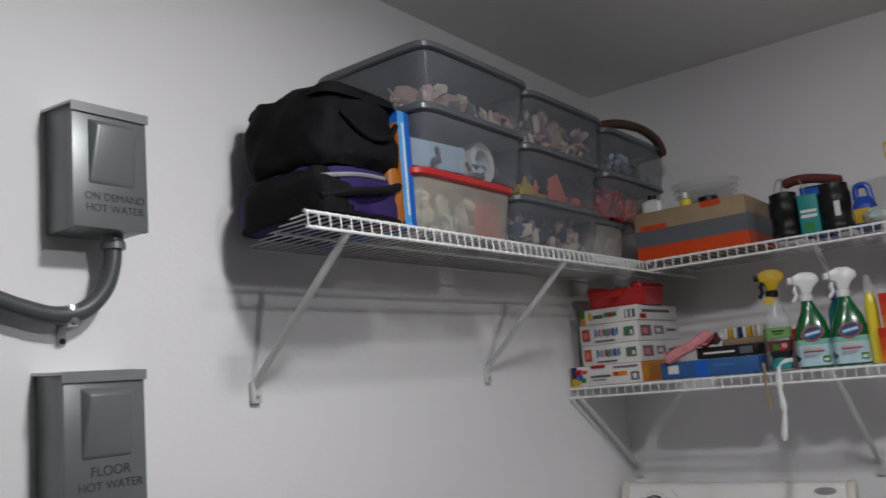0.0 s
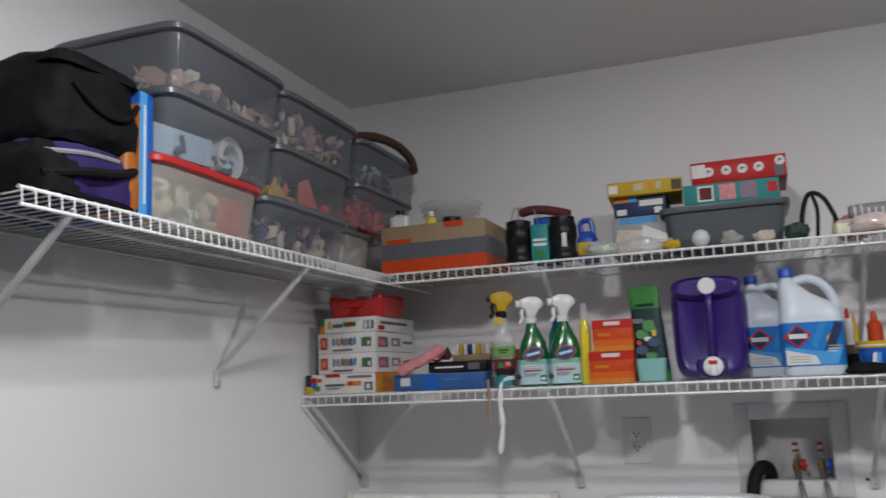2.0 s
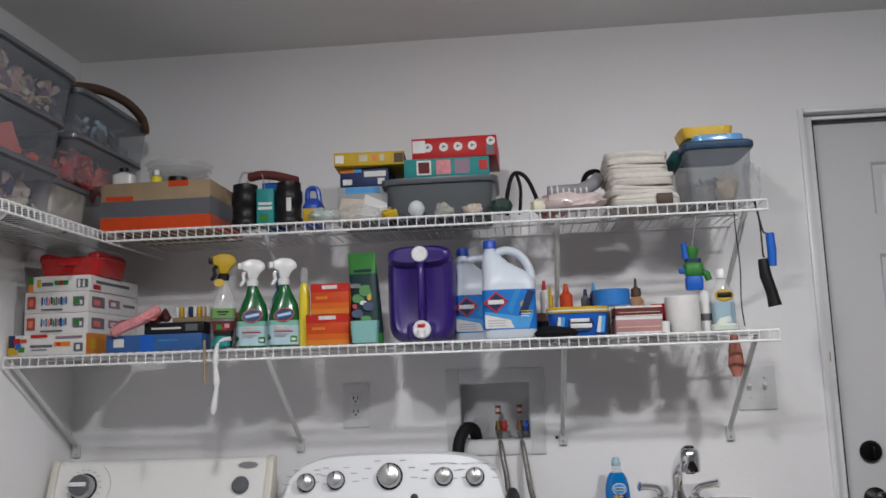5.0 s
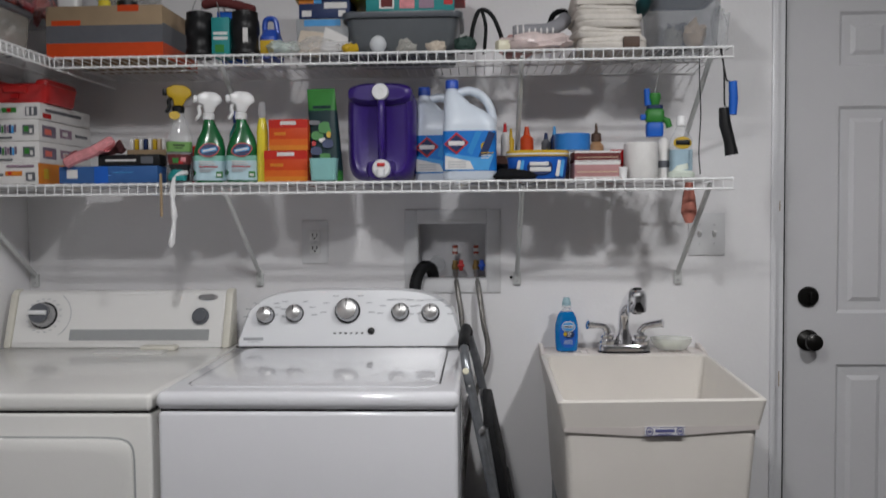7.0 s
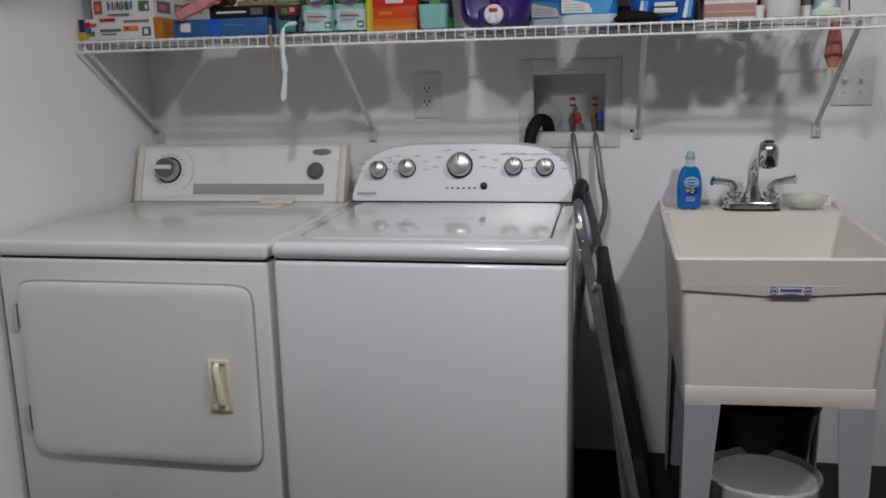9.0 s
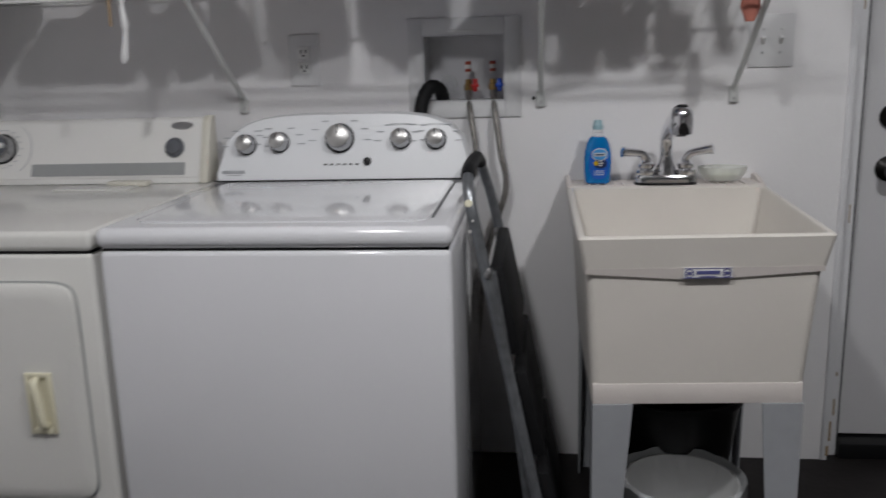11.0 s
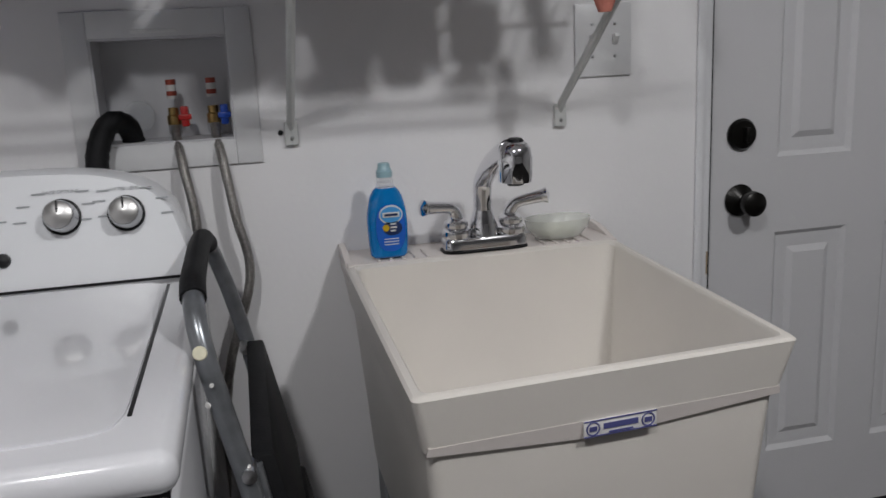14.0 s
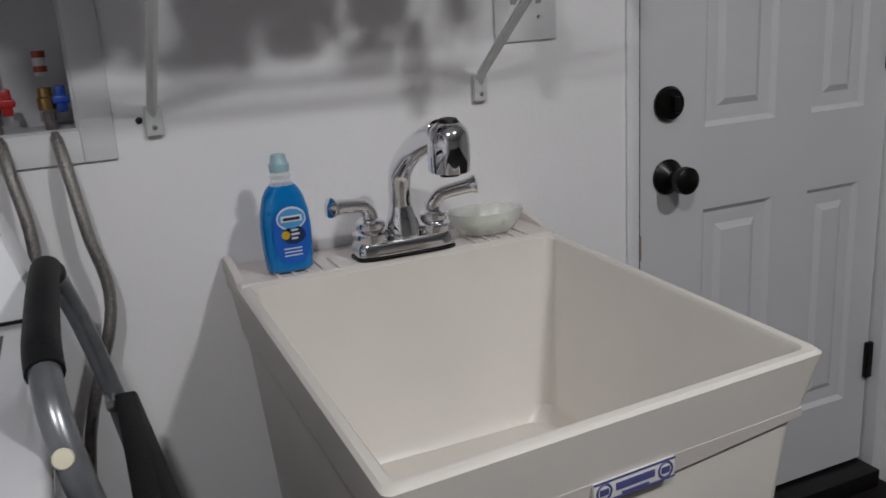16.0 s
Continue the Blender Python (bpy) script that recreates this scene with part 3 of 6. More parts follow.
    part("start_button", L(moved(lathe([(0, 0), (0.026, 0), (0.027, 0.004), (0.021, 0.008), (0.019, 0.016), (0, 0.018)]), pose(0.630, lean(1.026) - 0.003, 1.026, 70))), GREYP, ob, "dark grey start button")
    part("badge", L(moved(rings([oval(0.06, 0.02, 0), oval(0.06, 0.02, 0.003)]), pose(0.648, lean(1.083) - 0.003, 1.083, 70))), STEEL, ob, "small oval maker's badge")
    for i in range(18):
        a = 2 * math.pi * i / 18
        x, z = 0.136 + 0.052 * math.cos(a), 1.03 + 0.050 * math.sin(a)
        part("print_mark", L(bx(x - 0.0045, x + 0.0045, lean(z) - 0.0045, lean(z) - 0.002, z - 0.001, z + 0.001, 0)), GREYTXT, ob)
    arc = [(0.136 + 0.085 * math.cos(a), lean(1.03 + 0.075 * math.sin(a)) - 0.003, 1.03 + 0.075 * math.sin(a)) for a in [(-0.9 + i * 0.15) for i in range(13)]]
    part("dial_arc", L(tube(arc, 0.0009, 5)), GREYTXT, ob)


dryer()


# ---- laundry sink ----
def laundry_sink():
    ob = thing("utility_sink", "cream plastic laundry tub on grey steel legs", "utility sink", (1.932, -0.33, F))

    def L(bm):
        """Into the tub's own frame; the tub stands a little askew, its west front corner further out."""
        for v in bm.verts:
            v.co.y -= 0.032 * min(1, max(0, (-0.12 - v.co.y) / 0.54)) * min(1, max(0, (2.188 - v.co.x) / 0.512))
        return moved(bm, Matrix.Translation((-1.932, 0.33, -F)))

    x0, x1, yf, yb, zr = 1.676, 2.188, -0.658, -0.006, 0.880

    def loop(ex, ef, eb, z, power=22):
        """A rounded rectangle, drawn in from the rim's outer edge."""
        a, b, c, d, r = x0 + ex, x1 - ex, yf + ef, yb - eb, 0.010 + ex * 0.4
        pts = []
        for px, py, t0 in ((b - r, d - r, 0), (a + r, d - r, 1), (a + r, c + r, 2), (b - r, c + r, 3)):
            pts += [(px + r * math.cos((t0 + k / 5) * math.pi / 2), py + r * math.sin((t0 + k / 5) * math.pi / 2), z) for k in range(6)]
        return pts

    shell = rings([loop(0.034, 0.046, 0.06, 0.505), loop(0.032, 0.044, 0.05, 0.53), loop(0.018, 0.020, 0.004, 0.800), loop(0.013, 0.014, 0.0, 0.803), loop(0, 0, 0, zr - 0.004), loop(0.004, 0.004, 0.004, zr),
                   loop(0.013, 0.013, 0.115, zr), loop(0.017, 0.017, 0.122, zr - 0.005), loop(0.046, 0.050, 0.150, 0.625), loop(0.062, 0.066, 0.165, 0.604), loop(0.20, 0.20, 0.25, 0.598)])
    for v in shell.verts:                 # the rim rises to the ledge at the wall
        if v.co.z > 0.86:
            u = min(1, max(0, (v.co.y + 0.20) / 0.078))
            v.co.z += 0.019 * u * u * (3 - 2 * u)
    part("tub", L(shell), TUBIN, ob)
    apron = prism([(x0 + 0.016, 0.801), (1.885, 0.787), (1.99, 0.789), (x1 - 0.016, 0.801), (x1 - 0.018, 0.812), (x0 + 0.018, 0.812)], yf - 0.0005, yf + 0.004, "y")
    for v in apron.verts:
        v.co.y += (0.876 - v.co.z) * 0.1918
    part("apron", L(apron), TUBP, ob)
    part("lower_band", L(bx(x0 + 0.036, x1 - 0.036, yf + 0.0405, yf + 0.06, 0.506, 0.552, 0.002)), TUBP, ob)
    deck = part("back_ledge", L(bx(x0 + 0.002, x1 - 0.002, -0.1205, -0.002, 0.868, 0.901, 0.004, 3)), TUBP, ob)
    for i in range(5):
        for side in (0, 1):
            x = (1.735 + i * 0.022) if side == 0 else (2.045 + i * 0.022)
            part("rib", L(bx(x - 0.003, x + 0.003, -0.1195, -0.06, 0.900, 0.9045, 0.002)), TUBP, deck)
    for a, b in ((x0, x0 + 0.012), (x1 - 0.012, x1)):
        part("splash_lip", L(prism([(-0.118, 0.895), (-0.080, 0.906), (-0.040, 0.914), (-0.002, 0.916), (-0.002, 0.89)], a, b, "x", 0.002)), TUBP, deck)
    part("label_plate", L(bx(1.889, 1.988, yf + 0.0095, yf + 0.0125, 0.790, 0.812, 0.0005)), WHITE, ob, "blue and white printed maker's label")
    marks = join(bx(1.915, 1.962, yf + 0.0083, yf + 0.0096, 0.799, 0.806, 0), bx(1.922, 1.955, yf + 0.0083, yf + 0.0096, 0.793, 0.795, 0))
    for x in (1.901, 1.976):
        marks = join(marks, moved(tube([(0.0085 * math.cos(a * 0.5236), 0, 0.0085 * math.sin(a * 0.5236)) for a in range(12)], 0.0012, 5, True), pose(x, yf + 0.0092, 0.801)),
                     bx(x - 0.005, x + 0.005, yf + 0.0083, yf + 0.0096, 0.798, 0.804, 0))
    for z in (0.7905, 0.8105):
        marks = join(marks, bx(1.889, 1.988, yf + 0.0085, yf + 0.0096, z, z + 0.0015, 0))
    part("label_print", L(marks), SOAPMARK, ob, smooth=False)
    part("drain", L(moved(lathe([(0, 0), (0.030, 0), (0.032, 0.003), (0.022, 0.004), (0.018, 0.001), (0, 0.0012)]), pose(1.905, -0.258, 0.6000))), STEEL, ob, "steel drain strainer")
    for x, sx in ((1.712, 1), (2.154, -1)):
        for y, sy in ((-0.622, 1), (-0.08, -1)):
            outer = [(0, 0), (0.085 * sx, 0), (0.085 * sx, 0.006 * sy), (0.006 * sx, 0.006 * sy), (0.006 * sx, 0.07 * sy), (0, 0.07 * sy)]
            t = [[(x + u * k, y + v * k, z) for u, v in outer] for z, k in ((F, 0.62), (0.506, 1.0))]
            part("leg", L(rings(t)), LEGP, ob, "grey painted angle steel leg", smooth=False)
    part("drain_pipe", L(tube(curved([(1.907, -0.265, 0.515), (1.907, -0.265, 0.44), (1.91, -0.24, 0.40), (1.93, -0.20, 0.39), (1.95, -0.12, 0.41), (1.96, -0.01, 0.42)]), 0.02, 12)), BLACK, ob, "dark drain pipe")


laundry_sink()


def faucet():
    z = 0.9012
    ob = thing("faucet", "chrome two-handle faucet with pull-out spray head", "faucet", (1.934, -0.092, z))
    part("base_plate", stack([(0.152, 0.052, 0.003, 5), (0.156, 0.056, 0.006, 5), (0.154, 0.054, 0.020, 5), (0.146, 0.046, 0.026, 5)], 40), CHROME, ob)
    part("gasket", stack([(0.160, 0.060, 0.0, 5), (0.160, 0.060, 0.003, 5)], 40), BLACK, ob)
    for s in (-1, 1):
        v = part("handle_base", moved(lathe([(0.0, 0), (0.026, 0), (0.0275, 0.006), (0.0265, 0.012), (0.020, 0.016), (0.0225, 0.021), (0.0215, 0.028), (0.014, 0.034), (0.0, 0.035)]), pose(s * 0.051, 0, 0.026)), CHROME, ob)
        up = 0.004 if s > 0 else 0.0
        path = curved([(s * 0.051, 0, 0.056), (s * 0.052, -0.002, 0.068), (s * 0.062, -0.006, 0.080), (s * 0.082, -0.012, 0.084 + up * 0.5), (s * 0.106, -0.020, 0.087 + up), (s * 0.120, -0.025, 0.089 + up * 1.2)])
        k = len(path)
        part("lever", tube(path, [0.0140 - 0.0036 * math.sin(math.pi * i / (k - 1)) + (0.0015 if i > k - 6 else 0) for i in range(k - 2)] + [0.0075, 0.001], 14), CHROME, v, "chrome lever handle")
    part("spout_base", moved(lathe([(0, 0), (0.027, 0), (0.026, 0.016), (0.020, 0.034), (0.0175, 0.046), (0, 0.047)]), pose(0, 0.0, 0.026)), CHROME, ob)
    path = curved([(0, 0, 0.066), (0.0, -0.002, 0.104), (0.001, -0.014, 0.131), (0.004, -0.058, 0.162), (0.006, -0.110, 0.183), (0.007, -0.152, 0.194)])
    k = len(path)
    part("spout", tube(path, [0.0165 + 0.003 * i / k for i in range(k)], 18), CHROME, ob, "curved chrome spout")
    head = part("spray_head", moved(lathe([(0, -0.036), (0.020, -0.036), (0.0252, -0.034), (0.0260, -0.02), (0.0260, 0.0), (0.023, 0.016), (0.014, 0.025), (0.0, 0.027)], 32), pose(0.010, -0.168, 0.183, 5) @ Matrix.Scale(1.08, 4)), CHROME, ob, "chrome pull-out spray head")
    part("nozzle", moved(lathe([(0, 0), (0.013, 0), (0.013, 0.006), (0, 0.007)]), pose(0.010, -0.165, 0.139)), BLACK, head)
    part("spray_button", moved(lathe([(0, 0), (0.014, 0), (0.011, 0.004), (0, 0.005)]), pose(0.010, -0.170, 0.2105, 5)), BLACK, head, "black spray button")


faucet()


def dish_soap():
    ob = thing("dish_soap_bottle", "clear bottle of blue dish soap", "soap bottle", (1.757, -0.092, 0.9047))
    part("bottle", stack([(0.056, 0.032, 0, 4), (0.066, 0.039, 0.004, 3.2), (0.071, 0.040, 0.03, 2.8), (0.073, 0.040, 0.062, 2.6), (0.070, 0.039, 0.084, 2.5), (0.058, 0.036, 0.108, 2.3), (0.046, 0.033, 0.119, 2.1), (0.036, 0.030, 0.124, 2)]), DISHBLUE, ob)
    part("shoulder", stack([(0.0365, 0.0305, 0.1235, 2), (0.031, 0.028, 0.129, 2), (0.027, 0.026, 0.134, 2)]), CLEAR, ob)
    part("neck", stack([(0.0265, 0.026, 0.133, 2), (0.030, 0.029, 0.135, 2), (0.030, 0.029, 0.137, 2), (0.026, 0.025, 0.139, 2), (0.026, 0.025, 0.143, 2)]), CLEAR, ob)
    part("cap", stack([(0.028, 0.028, 0.1425, 2), (0.029, 0.029, 0.153, 2), (0.024, 0.024, 0.156, 2), (0.021, 0.021, 0.164, 2), (0.019, 0.019, 0.167, 2)]), mat("frosted_cap", (0.35, 0.55, 0.62), 0.3, alpha=0.75), ob, "pale translucent flip cap")
    front = lambda w, h, x, z, y, p=2.0: moved(rings([oval(w, h, 0, power=p), oval(w, h, 0.0012, power=p)]), pose(x, y, z, 90))
    part("label_rim", front(0.052, 0.084, 0.003, 0.054, -0.0193, 2.6), BLUEP, ob, "blue raised label field")
    part("label", front(0.042, 0.034, 0.004, 0.078, -0.0203), WHITE, ob, "oval white label mark")
    part("label_print", front(0.038, 0.028, 0.004, 0.078, -0.0210), SKY, ob)
    part("label_print", bx(-0.011, 0.019, -0.0232, -0.0218, 0.0735, 0.0825, 0.0003), WHITE, ob)
    part("label_print", bx(-0.008, 0.016, -0.0236, -0.0228, 0.0760, 0.0800, 0), NAVY, ob)
    part("label_bar", front(0.034, 0.026, 0.006, 0.054, -0.0203), NAVY, ob, "dark round picture mark")
    part("label_mark", front(0.012, 0.012, -0.006, 0.055, -0.0212), YELLOW, ob)
    for z, w in ((0.060, 0.010), (0.054, 0.012), (0.048, 0.009)):
        part("label_text", bx(0.002, 0.002 + w, -0.0224, -0.0214, z, z + 0.0028, 0), WHITE, ob)
    for z in (0.034, 0.029, 0.024):
        part("label_text", bx(-0.010, 0.016, -0.0212, -0.0200, z, z + 0.0016, 0), WHITE, ob)


dish_soap()
dish = thing("soap_dish", "frosted glass soap dish with worn pale soap", "soap dish", (2.083, -0.078, 0.9047))
part("dish", stack([(0.066, 0.048, 0, 2), (0.092, 0.064, 0.004, 2), (0.122, 0.080, 0.022, 2), (0.130, 0.086, 0.038, 2), (0.122, 0.080, 0.037, 2), (0.110, 0.072, 0.019, 2), (0.078, 0.054, 0.008, 2)], 36), GLASSY, dish)
part("soap", stack([(0.060, 0.036, 0.008, 3), (0.070, 0.044, 0.014, 2.6), (0.052, 0.032, 0.022, 2.4)]), paint("pale_soap", (0.66, 0.68, 0.56)), dish, "worn pale green soap bar")


# bins below the tub
def waste_bin():
    ob = thing("waste_bin", "small round waste bin with white liner", "waste bin", (1.935, -0.47, F))
    part("body", lathe([(0.0, 0), (0.105, 0), (0.11, 0.01), (0.135, 0.170), (0.130, 0.170), (0.105, 0.012), (0.0, 0.012)], 32), WHITEP, ob)
    n, loops = 48, []
    random.seed(5)
    wob = [random.uniform(-1, 1) for _ in range(n)]
    for r, z, k in ((0.128, 0.08, 0.5), (0.136, 0.172, 0.6), (0.142, 0.186, 0.8), (0.149, 0.180, 1.0), (0.151, 0.15, 1.6), (0.149, 0.115, 2.6)):
        loops.append([((r + 0.0022 * k * wob[i]) * math.cos(2 * math.pi * i / n), (r + 0.0022 * k * wob[i]) * math.sin(2 * math.pi * i / n), z + 0.003 * k * wob[(i * 7) % n]) for i in range(n)])
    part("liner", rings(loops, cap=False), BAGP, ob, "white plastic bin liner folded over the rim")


waste_bin()
tubthing = thing("black_bucket", "large black plastic bucket under the tub", "bucket", (1.955, -0.20, F))
part("body", stack([(0.26, 0.24, 0, 2), (0.27, 0.25, 0.01, 2), (0.345, 0.300, 0.275, 2), (0.365, 0.320, 0.277, 2), (0.365, 0.320, 0.292, 2), (0.340, 0.295, 0.292, 2), (0.265, 0.245, 0.02, 2), (0.1, 0.1, 0.018, 2)], 40), BLACK, tubthing)
part("handle", tube(curved([(-0.18, 0.02, 0.27), (-0.12, 0.13, 0.285), (0, 0.165, 0.29), (0.12, 0.13, 0.285), (0.18, 0.02, 0.27)]), 0.006), BLACK, tubthing)


def step_ladder():
    ob = thing("step_ladder", "folded worn grey step ladder with black treads leaning beside the washer", "step ladder", (1.60, -0.38, F))
    L = lambda bm: moved(bm, Matrix.Translation((-1.60, 0.38, -F)))
    rail = curved([(1.632, -0.622, F), (1.556, -0.620, 0.45), (1.480, -0.616, 0.82), (1.454, -0.600, 0.945), (1.447, -0.545, 0.992), (1.446, -0.44, 1.0), (1.447, -0.30, 1.0), (1.449, -0.20, 0.985), (1.462, -0.150, 0.935), (1.490, -0.140, 0.82), (1.566, -0.140, 0.45), (1.640, -0.140, F)], 7)
    part("front_frame", L(tube(rail, 0.0128, 14)), LADDER, ob, "worn grey tubular frame with paint drips")
    part("grip", L(tube(rail[27:52], [0.0158] * 25, 14)), RUBBER, ob, "black foam hand grip")
    for y in (-0.604, -0.158):
        part("rear_leg", L(tube([(1.496, y, 0.79), (1.55, y, 0.45), (1.596, y, F)], 0.012, 12)), LADDER, ob)
        part("pivot", L(moved(lathe([(0, 0), (0.009, 0), (0.009, 0.05), (0, 0.052)], 12), pose(1.492, y + (0.02 if y < -0.4 else 0.03), 0.79, 90))), STEEL, ob)
    part("cross_bar", L(tube([(1.586, -0.604, 0.16), (1.586, -0.158, 0.16)], 0.010, 10)), LADDER, ob)
    for z0, z1 in ((0.60, 0.80), (0.36, 0.56), (0.13, 0.32)):
        x = lambda z: 1.480 + (0.82 - z) * 0.205 + 0.022
        part("tread", L(prism([(x(z0) - 0.012, z0), (x(z0) + 0.016, z0), (x(z1) + 0.016, z1), (x(z1) - 0.012, z1)], -0.600, -0.160, "y", 0.005)), RUBBER, ob, "black ribbed tread")
    part("paint_spot", L(moved(lathe([(0, 0), (0.0085, 0), (0.0075, 0.002), (0, 0.0024)], 14), pose(1.452, -0.6155, 0.940, 75))), CREAM, ob, "cream paint spot")
    for z, da, r in ((0.905, 0.4, 0.003), (0.882, -0.5, 0.004), (0.80, 0.7, 0.003), (0.66, 0.5, 0.003)):
        x = 1.480 + (0.82 - z) * 0.205 - (0.006 if z > 0.83 else 0)
        part("paint_spot", L(moved(lathe([(0, 0), (r, 0), (r * 0.8, 0.0012), (0, 0.0015)], 8), pose(x + 0.0126 * math.sin(da), -0.617 - 0.0126 * math.cos(da), z, 90, 0, math.degrees(da)))), WHITE, ob)
    for y in (-0.622, -0.14):
        part("rubber_foot", L(moved(lathe([(0, 0), (0.02, 0), (0.018, 0.03), (0, 0.031)], 14), pose(1.634, y, F))), RUBBER, ob)


step_ladder()


# ---- wire shelves ----
def wire_shelf(name, label, length, depth, at, turn, brackets, drop, start=0.0, cut=0.0):
    """Runs along local x from start to length; its front is at local -y."""
    ob = thing(name, label, "wire shelf", at, turn)
    part("front_rail", tube([(start, -depth, 0), (length, -depth, 0)], 0.0034, 8), WIRE, ob)
    part("lip_rail", tube([(start, -depth - 0.003, -0.027), (length, -depth - 0.003, -0.027)], 0.0034, 8), WIRE, ob)
    part("back_rail", tube([(max(start, cut), -0.008, -0.005), (length, -0.008, -0.005)], 0.003, 6), WIRE, ob)
    part("middle_rail", tube([(max(start, cut * 0.5), -depth * 0.52, -0.006), (length, -depth * 0.52, -0.006)], 0.003, 6), WIRE, ob)
    wires, n = bmesh.new(), int((length - start) / 0.0262)
    for i in range(n + 1):
        x = start + 0.002 + i * (length - start - 0.004) / n
        y_back = -depth * (1 - x / cut) - 0.006 if x < cut else -0.006
        pts = [(x, y_back, 0.0005), (x, -depth + 0.001, 0.0035), (x, -depth - 0.004, -0.002), (x, -depth - 0.006, -0.029)]
        loops = [[wires.verts.new((p[0] + 0.0016 * math.cos(a), p[1], p[2] + 0.0016 * math.sin(a))) if k < 2 else wires.verts.new((p[0] + 0.0016 * math.cos(a), p[1] + 0.0016 * math.sin(a), p[2]))
                  for a in (0, 1.5708, 3.1416, 4.7124)] for k, p in enumerate(pts)]
        for u, v in zip(loops, loops[1:]):
            for q in range(4):
                wires.faces.new((u[q], u[(q + 1) % 4], v[(q + 1) % 4], v[q]))
    tagged(part("wire_grid", wires, WIRE, ob), kind="stuff")
    for x in brackets:
        b = part("bracket", join(tube([(x, -depth + 0.018, -0.012), (x, -depth + 0.03, -0.022), (x, -0.014, -drop + 0.02), (x, -0.006, -drop)], [0.0055, 0.0075, 0.0075, 0.005], 8)), BRACK, ob, "grey angled shelf bracket")
        part("foot", bx(x - 0.012, x + 0.012, -0.012, 0, -drop - 0.024, -drop + 0.018, 0.003), BRACK, b)
        part("screw", moved(lathe([(0, 0), (0.004, 0), (0.003, 0.002), (0, 0.0025)], 10), pose(x, -0.012, -drop - 0.012, 90)), STEEL, b)
    return ob


LZ, UZ = 1.4245, 1.776
wire_shelf("lower_wire_shelf", "white vinyl-coated wire shelf crowded with cleaning supplies", 2.176, 0.403, (0, 0, LZ), 0, (0.022, 0.772, 1.608, 2.119), 0.295, 0.008)
wire_shelf("upper_wire_shelf", "white vinyl-coated wire shelf holding boxes and towels", 2.172, 0.410, (0, 0, UZ), 0, (0.772, 1.608, 2.119), 0.295, 0.312)
wire_shelf("side_wire_shelf", "white vinyl-coated wire shelf stacked with storage bins", 1.778, 0.304, (0, -1.785, UZ), 90, (0.135, 0.939), 0.285, 0.004, 0.14)
L1, U1 = LZ + 0.0055, UZ + 0.0055       # resting heights on the wires


# ---- boxes, bottles and other goods ----
def carton(name, label, x0, x1, y0, y1, z0, z1, material, prints=(), turn=0, category="box", group=""):
    """A cardboard box; prints are (face, u0, u1, v0, v1, material) on its front f, its east side r, or top t."""
    cx, cy, w, d, h = (x0 + x1) / 2, (y0 + y1) / 2, (x1 - x0) / 2, (y1 - y0) / 2, z1 - z0
    ob = thing(name, label, category, (cx, cy, z0), turn, group)
    part("carton", bx(-w, w, -d, d, 0, h, 0.0018), material, ob)
    layer = {}
    for face, u0, u1, v0, v1, m in prints:
        k = layer.get(face, 0)
        layer[face] = k + 1
        e = 0.0005 + 0.00025 * k
        if face == "f":
            part("print", bx(-w + 2 * w * u0, -w + 2 * w * u1, -d - e, -d + 0.0002, h * v0, h * v1, 0), m, ob)
        elif face == "r":
            part("print", bx(w - 0.0002, w + e, -d + 2 * d * u0, -d + 2 * d * u1, h * v0, h * v1, 0), m, ob)
        else:
            part("print", bx(-w + 2 * w * u0, -w + 2 * w * u1, -d + 2 * d * v0, -d + 2 * d * v1, h - 0.0002, h + e, 0), m, ob)
    return ob


FY = -0.392
DUSKY = paint("dusky_print", (0.16, 0.13, 0.18))
BARS = [("f", 0.25, 0.69, 0.30, 0.80, WHITE)]
for i, m in enumerate((NAVY, SKY, DUSKY, SALMON, NAVY, GREENP, DUSKY, MAUVE, NAVY, SKY, DUSKY)):
    BARS += [("f", 0.260 + i * 0.038, 0.286 + i * 0.038, 0.36 + 0.05 * (i % 3 == 1), 0.76 - 0.06 * (i % 2), m)]
BARS += [("f", 0.05, 0.17, 0.22, 0.80, paint("brick_print", (0.34, 0.07, 0.045))), ("f", 0.075, 0.145, 0.34, 0.66, SALMON), ("f", 0.77, 0.93, 0.30, 0.74, GREYP), ("f", 0.79, 0.86, 0.42, 0.68, GREENP), ("f", 0.875, 0.915, 0.36, 0.56, WHITE),
         ("f", 0.27, 0.60, 0.12, 0.19, GREYP), ("r", 0.06, 0.30, 0.22, 0.76, DUSKY), ("r", 0.10, 0.22, 0.34, 0.60, SALMON), ("r", 0.38, 0.60, 0.30, 0.72, MAUVE), ("r", 0.42, 0.52, 0.40, 0.60, WHITE), ("r", 0.68, 0.92, 0.44, 0.58, GREYP)]
for z0, z1 in ((1.490, 1.551), (1.552, 1.613)):
    carton("magnetic_tile_box", "white toy building tile box with coloured picture prints", 0.052, 0.246, FY + 0.012, -0.06, z0, z1, WHITE,
           BARS, group="toy boxes")
